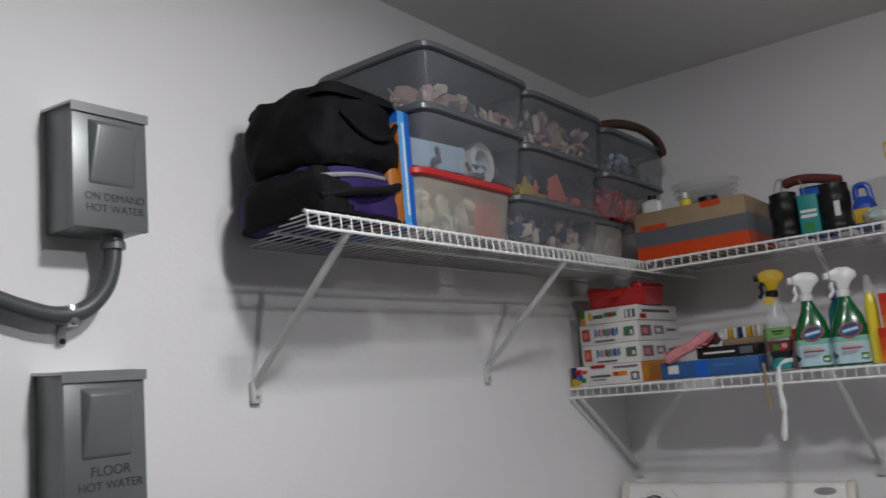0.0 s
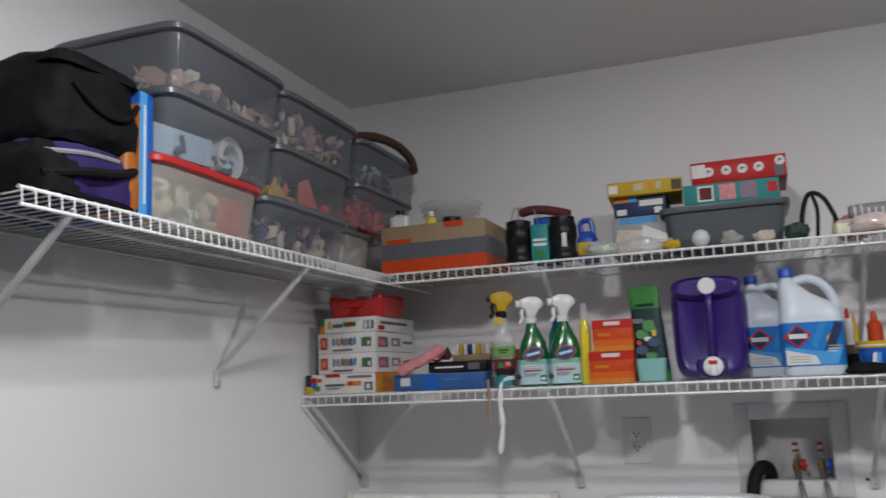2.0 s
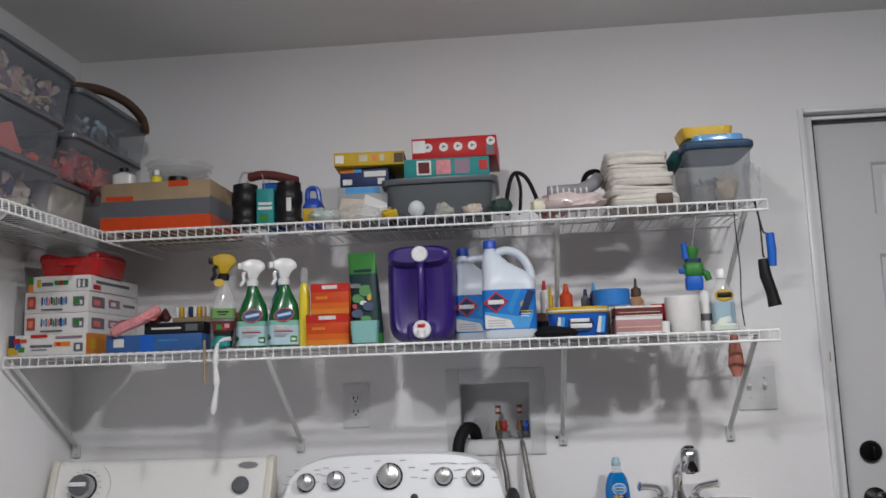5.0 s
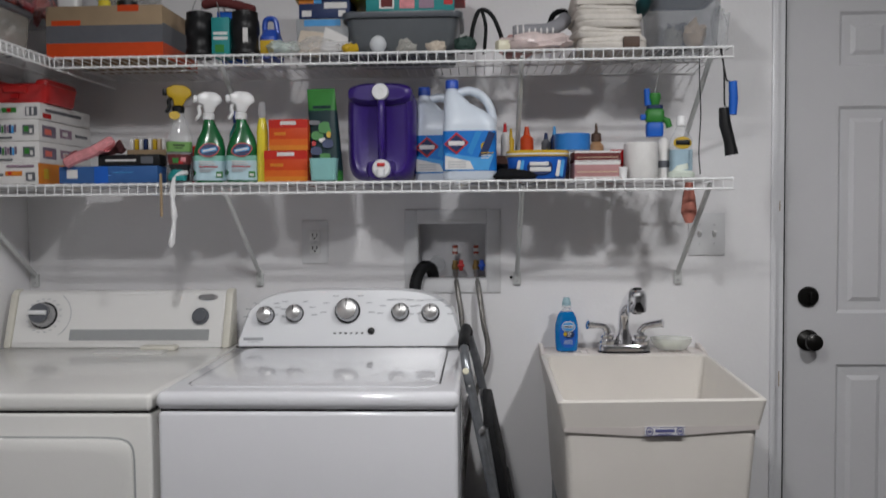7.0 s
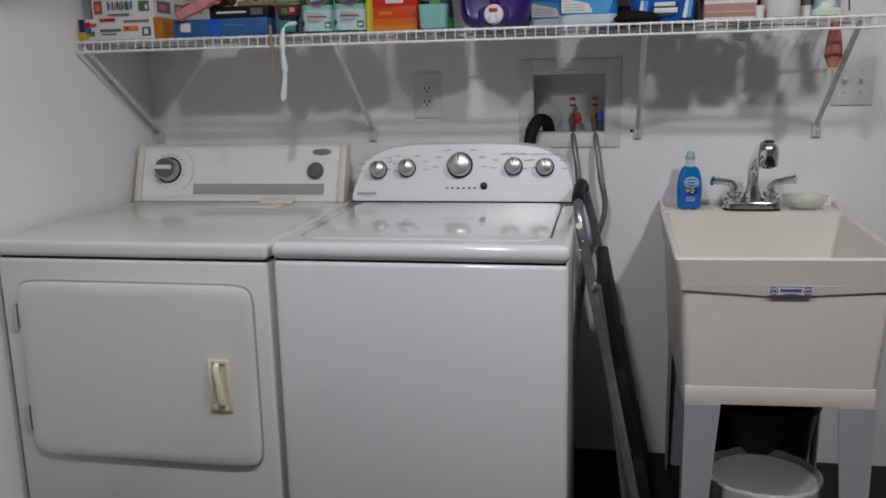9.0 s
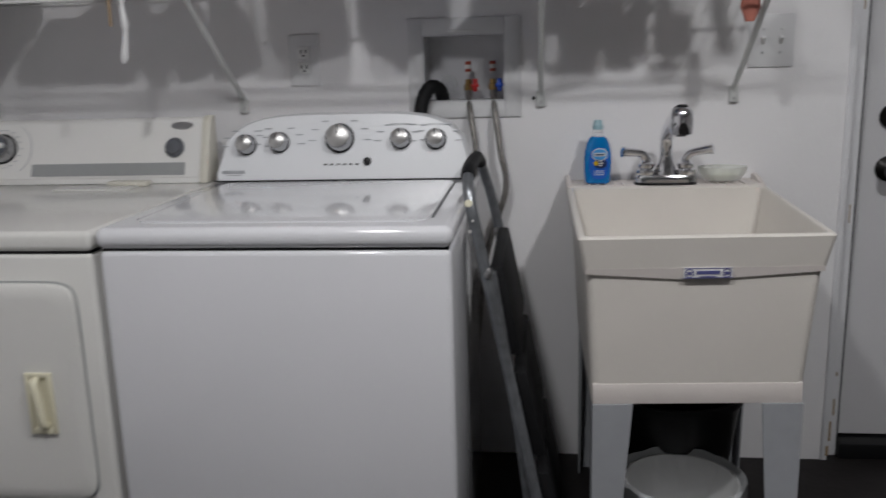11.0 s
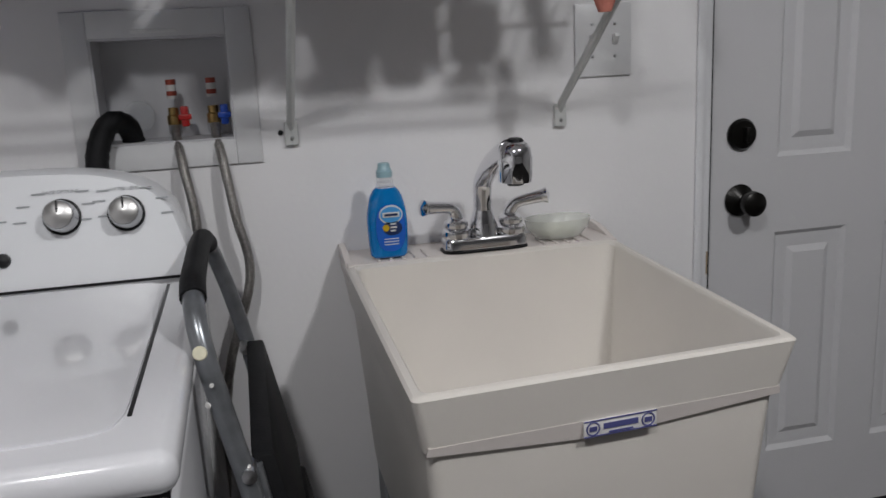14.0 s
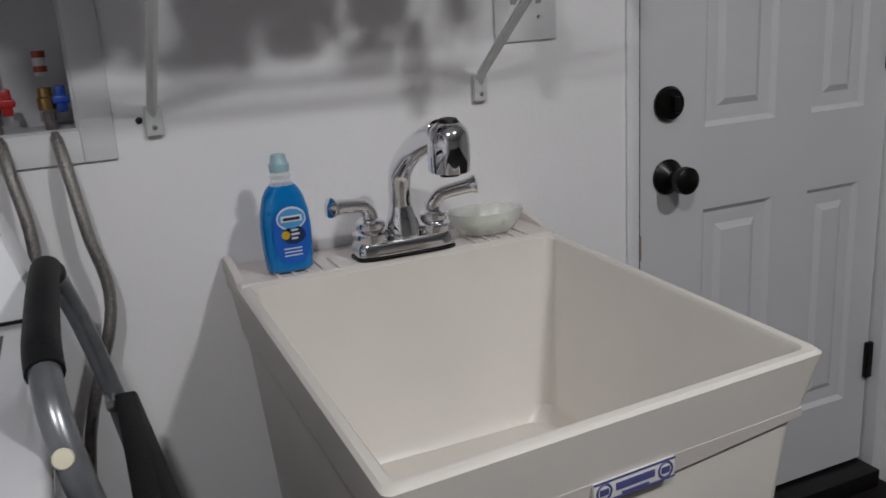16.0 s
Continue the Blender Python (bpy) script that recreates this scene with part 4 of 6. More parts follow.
carton("building_cube_box", "white toy box with rainbow printed end", 0.060, 0.250, FY + 0.014, -0.07, 1.614, 1.660, WHITE,
       [("f", 0, 0.08, 0, 1, ORANGE_Y), ("f", 0, 0.08, 0.5, 1, GREENP), ("f", 0.14, 0.2, 0.3, 0.8, YELLOW), ("f", 0.22, 0.40, 0.36, 0.60, GREYP), ("f", 0.42, 0.64, 0.40, 0.70, GREENP), ("f", 0.50, 0.56, 0.42, 0.68, REDP), ("f", 0.78, 0.96, 0.2, 0.74, GREYP), ("f", 0.80, 0.84, 0.24, 0.70, WHITE), ("f", 0.88, 0.91, 0.24, 0.70, WHITE), ("r", 0.05, 0.2, 0.1, 0.4, REDP), ("r", 0.1, 0.8, 0.5, 0.7, GREYP)], group="toy boxes")
carton("puzzle_tile_box", "white toy box with orange end and colourful printed corner", 0.012, 0.248, FY, -0.10, L1, 1.489, WHITE,
       [("f", 0, 0.05, 0, 1, YELLOW), ("f", 0.01, 0.09, 0.4, 1, NAVY), ("f", 0.02, 0.13, 0.05, 0.40, YELLOW), ("f", 0.08, 0.16, 0.55, 0.85, REDP), ("f", 0.10, 0.17, 0.30, 0.58, BLUEP), ("f", 0.14, 0.21, 0.18, 0.42, GREENP), ("f", 0.17, 0.24, 0.62, 0.80, ORANGE), ("f", 0.29, 0.57, 0.38, 0.50, GREYP), ("f", 0.31, 0.50, 0.24, 0.29, GREYP), ("f", 0.60, 0.80, 0.40, 0.62, ORANGE_Y), ("f", 0.63, 0.68, 0.44, 0.58, REDP), ("f", 0.85, 0.96, 0.15, 0.55, GREYP), ("f", 0.88, 0.93, 0.22, 0.46, WHITE),
        ("f", 0.3, 0.5, 0.86, 1, REDP), ("f", 0.62, 0.95, 0.8, 0.9, MAUVE), ("r", 0, 1, 0, 1, ORANGE_Y), ("r", 0.1, 0.2, 0.25, 0.75, YELLOW)], group="toy boxes")
case = thing("red_carry_case", "open red plastic carry tray on the toy boxes", "tray", (0.172, -0.270, 1.661))
part("shell", stack([(0.170, 0.17, 0, 9), (0.178, 0.178, 0.006, 9), (0.192, 0.190, 0.050, 9), (0.197, 0.195, 0.052, 9), (0.191, 0.189, 0.055, 9), (0.184, 0.182, 0.050, 9), (0.170, 0.170, 0.006, 9)], 44), RED, case)
for x in (-0.074, 0.074):
    part("raised_end", stack([(0.042, 0.186, 0.046, 6, x), (0.040, 0.184, 0.062, 6, x), (0.030, 0.172, 0.068, 5, x)], 28), RED, case)
part("grip", stack([(0.070, 0.016, 0.030, 4, 0, -0.092), (0.074, 0.018, 0.042, 4, 0, -0.093), (0.064, 0.012, 0.048, 4, 0, -0.093)], 24), RED, case)
part("latch", bx(-0.012, 0.012, -0.100, -0.094, 0.012, 0.026, 0.002), REDP, case)
solo("grey_tin", stack([(0.07, 0.08, 0, 4), (0.074, 0.086, 0.056, 4), (0.066, 0.08, 0.062, 4)]), STEEL, "dull metal tin lying in the red tray", "tin", (0.172, -0.26, 1.6675))

carton("blue_flat_box", "flat blue cardboard box with a small white label", 0.302, 0.585, FY + 0.010, -0.18, L1, 1.478, paint("dull_blue_card", (0.035, 0.11, 0.30)), [("f", 0.08, 0.19, 0.3, 0.8, WHITE), ("f", 0.36, 0.5, 0, 0.98, BLUEP), ("f", 0.55, 0.75, 0.6, 0.64, SKY)])
carton("black_flat_box", "flat black cardboard box with white print", 0.412, 0.588, FY + 0.018, -0.2, 1.479, 1.511, BLACK, [("f", 0.12, 0.62, 0.4, 0.56, WHITE), ("f", 0.7, 0.9, 0.2, 0.8, GREYP)])
tray = thing("chalk_box", "open brown tray with coloured chalk sticks", "tray", (0.520, -0.23, 1.512))
part("tray", bx(-0.06, 0.06, -0.06, 0.06, 0, 0.018, 0.002), CARD, tray)
for i in range(8):
    part("stick", bx(-0.052 + i * 0.0135, -0.042 + i * 0.0135, -0.058, 0.05, 0.018, 0.050, 0.003), (WHITE, YELLOW, WHITE, NAVY, WHITE, YELLOW, BEIGE, WHITE)[i], tray)
rag = bmesh.new()
bmesh.ops.create_grid(rag, x_segments=18, y_segments=8, size=0.5)
for v in rag.verts:
    u, w = v.co.x, v.co.y
    v.co = (0.395 + u * 0.155, -0.40 + 0.10 * (w + 0.5) + 0.004 * math.sin(u * 21), 1.517 + 0.042 * u + 0.012 * math.sin(w * 7 + u * 5) + 0.004 * math.cos(u * 26))
solo("pink_rag", join(rag, tube(curved([(0.325, -0.395, 1.484), (0.36, -0.392, 1.502), (0.41, -0.388, 1.522), (0.46, -0.380, 1.552)]), [0.008] + [0.016] * 17 + [0.010])), PINK, "crumpled pink patterned cloth", "cloth")


def trigger(parent, z, m, tip=None):
    """A trigger spray head with its collar at height z."""
    part("collar", lathe([(0, z), (0.0165, z), (0.0175, z + 0.016), (0.013, z + 0.020), (0, z + 0.021)], 16), tip or m, parent)
    part("spray_head", prism([(-0.030, z + 0.046), (-0.032, z + 0.068), (-0.010, z + 0.078), (0.018, z + 0.077), (0.034, z + 0.066), (0.038, z + 0.050), (0.020, z + 0.036), (0.013, z + 0.018), (-0.012, z + 0.018), (-0.015, z + 0.040)], -0.016, 0.016, "y", 0.005), m, parent)
    part("nozzle", bx(-0.042, -0.030, -0.010, 0.010, z + 0.048, z + 0.067, 0.003), tip or m, parent)
    part("trigger", tube(curved([(-0.018, 0, z + 0.046), (-0.026, 0, z + 0.032), (-0.024, 0, z + 0.016), (-0.034, 0, z + 0.000)]), [0.0055] * 18 + [0.004], 10), tip or m, parent)


def spray_bottle(label, x, y, z, w, d, h, body, head, tip, bands, turn=0, group=""):
    ob = thing("spray_bottle", label, "spray bottle", (x, y, z), turn, group)
    part("bottle", stack([(w * 0.92, d * 0.9, 0, 5), (w, d, 0.006, 4.5), (w * 1.02, d, h * 0.16, 4.2), (w * 0.97, d * 0.98, h * 0.42, 4), (w * 0.98, d * 0.98, h * 0.52, 3.4, 0.002), (w * 0.80, d * 0.86, h * 0.70, 2.8, 0.004), (w * 0.52, d * 0.64, h * 0.84, 2.3, 0.004), (w * 0.40, d * 0.5, h * 0.93, 2, 0.002), (0.028, 0.028, h, 2)]), body, ob)
    trigger(ob, h, head, tip)
    for i, (v0, v1, k, m) in enumerate(bands):
        part("label", stack([(w * k + 0.001 + i * 0.0006, d + 0.001 + i * 0.0006, h * v0, 4.2), (w * k + 0.001 + i * 0.0006, d + 0.001 + i * 0.0006, h * v1, 4.2)]), m, ob)
    return ob


for x in (0.722, 0.815):
    ob = spray_bottle("green bleach cleaner spray bottle with a white trigger", x, -0.345, L1, 0.088, 0.060, 0.178, GREEN, WHITEP, WHITEP, [(0.03, 0.34, 1.0, paint("pale_label", (0.44, 0.60, 0.66))), (0.34, 0.42, 0.99, paint("fading_label", (0.22, 0.48, 0.40)))], 24, "green spray bottles")
    part("logo", moved(stack([(0.060, 0.040, 0, 1.7), (0.060, 0.040, 0.0015, 1.7)]), pose(-0.004, -0.0312, 0.090, 80, -12)), RED, ob, "red-edged slanted logo shape")
    part("logo", moved(stack([(0.055, 0.035, 0, 1.7), (0.055, 0.035, 0.0022, 1.7)]), pose(-0.004, -0.0312, 0.090, 80, -12)), NAVY, ob)
    part("logo_band", moved(bx(-0.021, 0.021, -0.005, 0.005, 0.0015, 0.0028, 0), pose(-0.004, -0.0312, 0.090, 80, -12)), SKY, ob)
    part("logo_band", moved(bx(-0.018, 0.018, -0.0022, 0.0022, 0.002, 0.0034, 0), pose(-0.004, -0.0312, 0.090, 80, -12)), WHITE, ob)
    for z0, w0, m0 in ((0.056, 0.022, WHITE), (0.050, 0.026, WHITE), (0.042, 0.030, REDP), (0.034, 0.024, GREYTXT), (0.029, 0.018, GREYTXT)):
        part("label_text", bx(-0.032, -0.032 + w0 * 1.7, -0.0334, -0.0308, z0, z0 + 0.0030, 0), m0, ob)
    part("label_mark", bx(0.014, 0.032, -0.0334, -0.0308, 0.014, 0.030, 0), GREENP, ob)
    part("label_mark", bx(0.016, 0.028, -0.0338, -0.0320, 0.017, 0.024, 0), WHITE, ob)
ob = spray_bottle("clear spray bottle with yellow and black trigger", 0.632, -0.335, L1, 0.075, 0.055, 0.200, CLEAR, YELLOW, BLACK, [(0.02, 0.26, 0.94, BLACK), (0.26, 0.40, 0.93, MAROON), (0.44, 0.58, 0.92, paint("lime_print", (0.17, 0.34, 0.10)))], 22)
for x0, z0, w0, h0, m0 in ((-0.020, 0.056, 0.016, 0.014, GREENP), (0.002, 0.060, 0.014, 0.012, PINK), (-0.004, 0.054, 0.012, 0.008, REDP), (-0.018, 0.104, 0.032, 0.004, BLACK), (-0.014, 0.097, 0.022, 0.003, BLACK)):
    part("label_print", bx(x0, x0 + w0, -0.0294, -0.0272, z0, z0 + h0, 0), m0, ob)
part("tag", moved(rings([oval(0.030, 0.024, 0), oval(0.030, 0.024, 0.002)]), pose(-0.012, -0.022, 0.19, 80)), YELLOW, ob, "yellow hang tag")
solo("red_carton", bx(-0.02, 0.02, -0.04, 0.04, 0, 0.11, 0.002), REDP, "small red carton behind the bottles", "box", (0.665, -0.24, L1))
ob = thing("blue_cap_bottle", "teal bottle with blue screw cap", "bottle", (0.772, -0.22, L1))
part("bottle", stack([(0.06, 0.05, 0, 4), (0.062, 0.052, 0.08, 4), (0.05, 0.045, 0.15, 3), (0.026, 0.026, 0.18, 2)]), TEAL, ob)
part("cap", lathe([(0, 0.18), (0.016, 0.18), (0.015, 0.215), (0, 0.216)]), BLUE, ob)
ob = thing("yellow_bottle", "slim clear bottle of yellow liquid", "bottle", (0.877, -0.350, L1))
part("bottle", lathe([(0, 0), (0.0145, 0), (0.016, 0.006), (0.016, 0.14), (0.013, 0.165), (0.009, 0.18), (0, 0.181)]), LIQUIDY, ob)
part("cap", lathe([(0, 0.181), (0.011, 0.181), (0.0115, 0.20), (0.008, 0.225), (0, 0.226)]), CLEAR, ob)
brush = thing("white_handle_brush", "dish brush with white handle hanging through the wires", "brush", (0.650, -0.405, LZ + 0.01))
part("handle", tube(curved([(0.032, -0.008, 0.022), (0.010, -0.010, 0.018), (-0.006, -0.012, 0.0), (-0.010, -0.013, -0.05), (-0.007, -0.013, -0.11), (-0.018, -0.013, -0.185)]), [0.006] * 12 + [0.0055 + 0.0008 * (i % 6) for i in range(18)] + [0.004], 10), WHITEP, brush)
part("head", stack([(0.05, 0.03, 0, 2), (0.055, 0.034, 0.012, 2), (0.03, 0.02, 0.03, 2)]), TEAL, brush)
solo("wooden_stick", tube([(0, 0, 0.03), (0.001, 0, -0.02), (0, 0, -0.09)], 0.0042), CARD, "thin wooden stick hanging below the shelf", "stick", (0.604, -0.409, LZ))

# orange softener boxes
for x0, x1, z0, z1 in ((0.888, 1.010, L1, 1.5165), (0.902, 1.012, 1.517, 1.603)):
    carton("dryer_sheet_box", "orange cardboard box of dryer sheets", x0, x1, -0.378, -0.26, z0, z1, ORANGE,
           [("f", 0.0, 1, 0.72, 1.0, paint("scarlet_print", (0.50, 0.022, 0.012))), ("f", 0.0, 1, 0.0, 0.36, paint("orange_gradient", (0.62, 0.12, 0.014))), ("f", 0.0, 1, 0.0, 0.16, ORANGE_Y), ("f", 0.30, 0.70, 0.82, 0.94, WHITE), ("f", 0.14, 0.44, 0.48, 0.58, ORANGE_Y), ("r", 0.2, 0.8, 0.3, 0.6, YELLOW)], group="dryer sheet boxes")


def pouch():
    ob = thing("detergent_pouch", "green upright plastic pouch of dishwasher tablets", "pouch", (1.062, -0.335, L1), -6)
    lean = lambda zz: -0.020 * (zz / 0.262)
    part("pouch", stack([(0.076, 0.058, 0, 5), (0.080, 0.060, 0.02, 4, lean(0.02)), (0.082, 0.048, 0.12, 4, lean(0.12)), (0.080, 0.022, 0.21, 6, lean(0.21)), (0.082, 0.004, 0.245, 8, lean(0.245)), (0.082, 0.003, 0.262, 8, lean(0.262))]), GREENP, ob)
    dark = paint("dark_green_print", (0.012, 0.035, 0.04))
    part("print", stack([(0.0812, 0.0594, 0.030, 4.3, lean(0.03)), (0.0826, 0.0496, 0.12, 4, lean(0.12)), (0.0818, 0.0262, 0.200, 5.5, lean(0.2))]), dark, ob)
    for x, y, z, w, d, m in ((-0.014, -0.0262, 0.128, 0.034, 0.026, GREENP), (0.010, -0.0215, 0.150, 0.040, 0.034, GREENP), (0.014, -0.0275, 0.105, 0.030, 0.026, NAVY), (-0.020, -0.0290, 0.085, 0.032, 0.024, NAVY), (-0.022, -0.0205, 0.165, 0.034, 0.014, GREYP), (0.004, -0.0300, 0.070, 0.030, 0.016, GREENP), (0.000, -0.0270, 0.115, 0.020, 0.012, WHITE), (-0.026, -0.0275, 0.106, 0.012, 0.014, REDP), (0.018, -0.0245, 0.130, 0.012, 0.018, YELLOW)):
        part("print", moved(rings([oval(w, d, 0, power=2.6), oval(w, d, 0.0016, power=2.6)]), pose(x + lean(z), y, z, 79, 0, 14)), m, ob)
    part("print", bx(-0.024, 0.016, -0.0318, -0.0285, 0.050, 0.058, 0), SKY, ob)
    part("print", bx(-0.040, 0.012, -0.0135, -0.0095, 0.205, 0.213, 0), dark, ob)


pouch()
solo("measuring_cup", stack([(0.052, 0.04, 0, 5), (0.070, 0.046, 0.002, 5), (0.078, 0.050, 0.062, 5), (0.074, 0.046, 0.062, 5), (0.066, 0.040, 0.006, 5)]), mat("pale_teal_plastic", (0.30, 0.60, 0.58), 0.3, alpha=0.7), "translucent pale teal measuring cup", "cup", (1.058, -0.385, L1 + 0.0001))


def jug():
    ob = thing("detergent_jug", "large purple detergent dispenser jug lying on its back", "jug", (1.210, -0.20, L1))
    side = lambda e, y: [(p[0], y, 0.140 + p[1]) for p in oval(0.194 - 2 * e, 0.278 - 2 * e, 0, 0, 0, 5, 48)]
    body = rings([side(0.02, 0.10), side(0.0, 0.085), side(0, -0.10), side(0.012, -0.125), side(0.02, -0.13), side(0.03, -0.124)])
    part("body", body, PURPLE, ob)
    part("shoulder", rings([[(p[0], -0.118, 0.245 + p[1]) for p in oval(0.186, 0.066, 0, 0, 0, 3, 40)], [(p[0], -0.140, 0.246 + p[1]) for p in oval(0.178, 0.056, 0, 0, 0, 3, 40)], [(p[0], -0.150, 0.247 + p[1]) for p in oval(0.150, 0.042, 0, 0, 0, 3, 40)]]), PURPLE, ob)
    part("shoulder", rings([[(p[0], -0.118, 0.032 + p[1]) for p in oval(0.090, 0.060, 0, 0, 0, 3, 40)], [(p[0], -0.146, 0.032 + p[1]) for p in oval(0.066, 0.052, 0, 0, 0, 3, 40)]]), PURPLE, ob)
    part("grip", tube(curved([(0.004, -0.138, 0.232), (0.006, -0.158, 0.21), (0.006, -0.162, 0.16), (0.006, -0.158, 0.10), (0.004, -0.138, 0.068)]), [0.012] + [0.0105] * 23 + [0.012], 12), PURPLE, ob, "purple moulded carrying grip")
    part("cap", moved(lathe([(0, 0), (0.0235, 0), (0.0235, 0.012), (0.021, 0.016), (0.010, 0.016), (0.009, 0.0145), (0, 0.0145)], 32), pose(0.004, -0.149, 0.248, 90)), WHITEP, ob, "white screw cap")
    tap = part("tap", moved(lathe([(0, 0), (0.026, 0), (0.026, 0.012), (0.022, 0.017), (0, 0.018)], 32), pose(0.004, -0.144, 0.034, 90)), WHITEP, ob, "white dispensing tap")
    part("spout", moved(lathe([(0, 0), (0.012, 0), (0.011, 0.02), (0, 0.021)]), pose(0.004, -0.168, 0.012)), WHITEP, tap)
    part("button", bx(-0.007, 0.015, -0.1665, -0.160, 0.040, 0.050, 0.002), RED, tap, "red tap button")


jug()


def bleach(x, y, turn):
    ob = thing("bleach_bottle", "white bleach jug with blue cap and blue label", "bottle", (x, y, L1), turn, "bleach bottles")
    w, d = 0.150, 0.10
    part("bottle", stack([(w * 0.94, d * 0.9, 0, 5), (w, d, 0.008, 4.5), (w, d, 0.150, 4.5), (w * 0.96, d * 0.95, 0.168, 4), (w * 0.80, d * 0.8, 0.190, 3, -0.012), (0.075, 0.062, 0.215, 2.4, -0.034), (0.046, 0.046, 0.240, 2, -0.046), (0.032, 0.032, 0.252, 2, -0.048), (0.032, 0.032, 0.258, 2, -0.048)], 40), mat("bleach_bottle_plastic", (0.62, 0.68, 0.76), 0.34, var=0.04), ob)
    part("handle", tube(curved([(-0.030, 0, 0.244), (0.002, 0, 0.250), (0.036, 0, 0.235), (0.058, 0, 0.205), (0.066, 0, 0.170), (0.064, 0, 0.145)]), 0.0125, 12), mat("bleach_handle_plastic", (0.62, 0.68, 0.76), 0.34, var=0.04), ob)
    part("cap", moved(lathe([(0, 0), (0.0185, 0), (0.0185, 0.022), (0.017, 0.024), (0, 0.0245)], 20), pose(-0.048, 0, 0.256)), BLUE, ob, "blue screw cap")
    part("label", stack([(w + 0.001, d + 0.001, 0.024, 4.5), (w + 0.001, d + 0.001, 0.135, 4.5)], 40), paint("bleach_label_blue", (0.012, 0.18, 0.58)), ob, "blue and white printed label")
    part("label_panel", prism([(-0.070, 0.026), (0.050, 0.026), (0.066, 0.070), (0.020, 0.060), (-0.070, 0.074)], -d / 2 - 0.0014, -d / 2 - 0.0002, "y"), SKY, ob)
    part("label_panel", prism([(-0.070, 0.028), (0.010, 0.028), (0.000, 0.050), (-0.070, 0.066)], -d / 2 - 0.0020, -d / 2 - 0.0002, "y"), WHITE, ob)
    part("logo", prism([(-0.073, 0.098), (-0.038, 0.130), (-0.004, 0.102), (-0.038, 0.070)], -d / 2 - 0.0032, -d / 2 - 0.0004, "y"), RED, ob, "red-edged blue diamond logo shape")
    part("logo", prism([(-0.067, 0.098), (-0.038, 0.124), (-0.011, 0.102), (-0.038, 0.076)], -d / 2 - 0.0040, -d / 2 - 0.0004, "y"), NAVY, ob)
    part("logo_bar", bx(-0.060, -0.016, -d / 2 - 0.0046, -d / 2 - 0.0038, 0.094, 0.106, 0), WHITE, ob)
    part("emblem", moved(rings([oval(0.022, 0.022, 0), oval(0.022, 0.022, 0.0015)]), pose(0.040, -d / 2 + 0.0005, 0.092, 90)), YELLOW, ob)
    mid = paint("mid_blue_print", (0.03, 0.25, 0.60))
    part("label_ray", prism([(-0.008, 0.078), (0.004, 0.066), (0.034, 0.134), (0.016, 0.134)], -d / 2 - 0.0017, -d / 2 - 0.0002, "y"), mid, ob)
    part("label_ray", prism([(0.022, 0.062), (0.046, 0.068), (0.070, 0.126), (0.052, 0.134)], -d / 2 - 0.0016, -d / 2 - 0.0002, "y"), NAVY, ob)
    for k, z in enumerate((0.090, 0.083, 0.076)):
        part("label_text", bx(0.030, 0.064 - 0.006 * k, -d / 2 - 0.0032, -d / 2 - 0.0019, z - 0.018, z - 0.0155, 0), YELLOW if k == 0 else WHITE, ob)
    for z in (0.047, 0.040, 0.033):
        part("label_text", bx(-0.062, -0.012, -d / 2 - 0.0028, -d / 2 - 0.0019, z, z + 0.003, 0), GREYTXT, ob)
    return ob


bleach(1.462, -0.33, 3)
bleach(1.375, -0.20, 0)

ob = thing("stain_remover_tub", "blue plastic tub of stain remover with yellow lid", "tub", (1.652, -0.325, L1))
part("tub", stack([(0.145, 0.10, 0, 3.5), (0.155, 0.11, 0.006, 3.5), (0.168, 0.122, 0.062, 3.5)], 40), BLUEP, ob)
part("lid", stack([(0.174, 0.128, 0.062, 3.5), (0.176, 0.130, 0.067, 3.5), (0.176, 0.130, 0.075, 3.5), (0.168, 0.122, 0.079, 3.5)], 40), YELLOW, ob, "yellow snap lid")
part("lid_edge", stack([(0.1775, 0.1315, 0.0665, 3.5), (0.1775, 0.1315, 0.0710, 3.5)], 40), WHITE, ob)
part("logo", moved(stack([(0.070, 0.045, 0, 2.5), (0.066, 0.041, 0.002, 2.5)]), pose(0.004, -0.058, 0.032, 86)), NAVY, ob)
part("logo_bars", join(bx(-0.024, 0.028, -0.0632, -0.0610, 0.036, 0.046, 0.001), bx(-0.024, 0.034, -0.0622, -0.0600, 0.020, 0.032, 0.001)), WHITE, ob)
for k, u in enumerate((-0.058, -0.048, 0.052, 0.062)):
    part("splash", prism([(u - 0.006, 0.008), (u + 0.004, 0.006), (u + 0.010, 0.050), (u + 0.002, 0.052)], -0.0605, -0.0585, "y"), SKY if k % 2 else WHITE, ob)
solo("black_cloth", stack([(0.11, 0.05, 0, 2.5), (0.125, 0.055, 0.008, 2.2), (0.10, 0.045, 0.02, 2), (0.05, 0.03, 0.028, 2, -0.02)], 24), FABRIC_BLACK, "crumpled black cloth on the shelf edge", "cloth", (1.588, -0.385, L1), 6)
solo("black_pouch", stack([(0.06, 0.08, 0, 3), (0.07, 0.09, 0.02, 3), (0.06, 0.08, 0.05, 2.5)], 24), BLACK, "small black zipped pouch", "pouch", (1.560, -0.20, L1), 10)
crate = thing("small_parts_tray", "dark tray with small bottles and tubes", "tray", (1.655, -0.16, L1))
part("tray", bx(-0.12, 0.10, -0.06, 0.06, 0, 0.075, 0.004), paint("dark_brown_tray", (0.10, 0.05, 0.04)), crate)
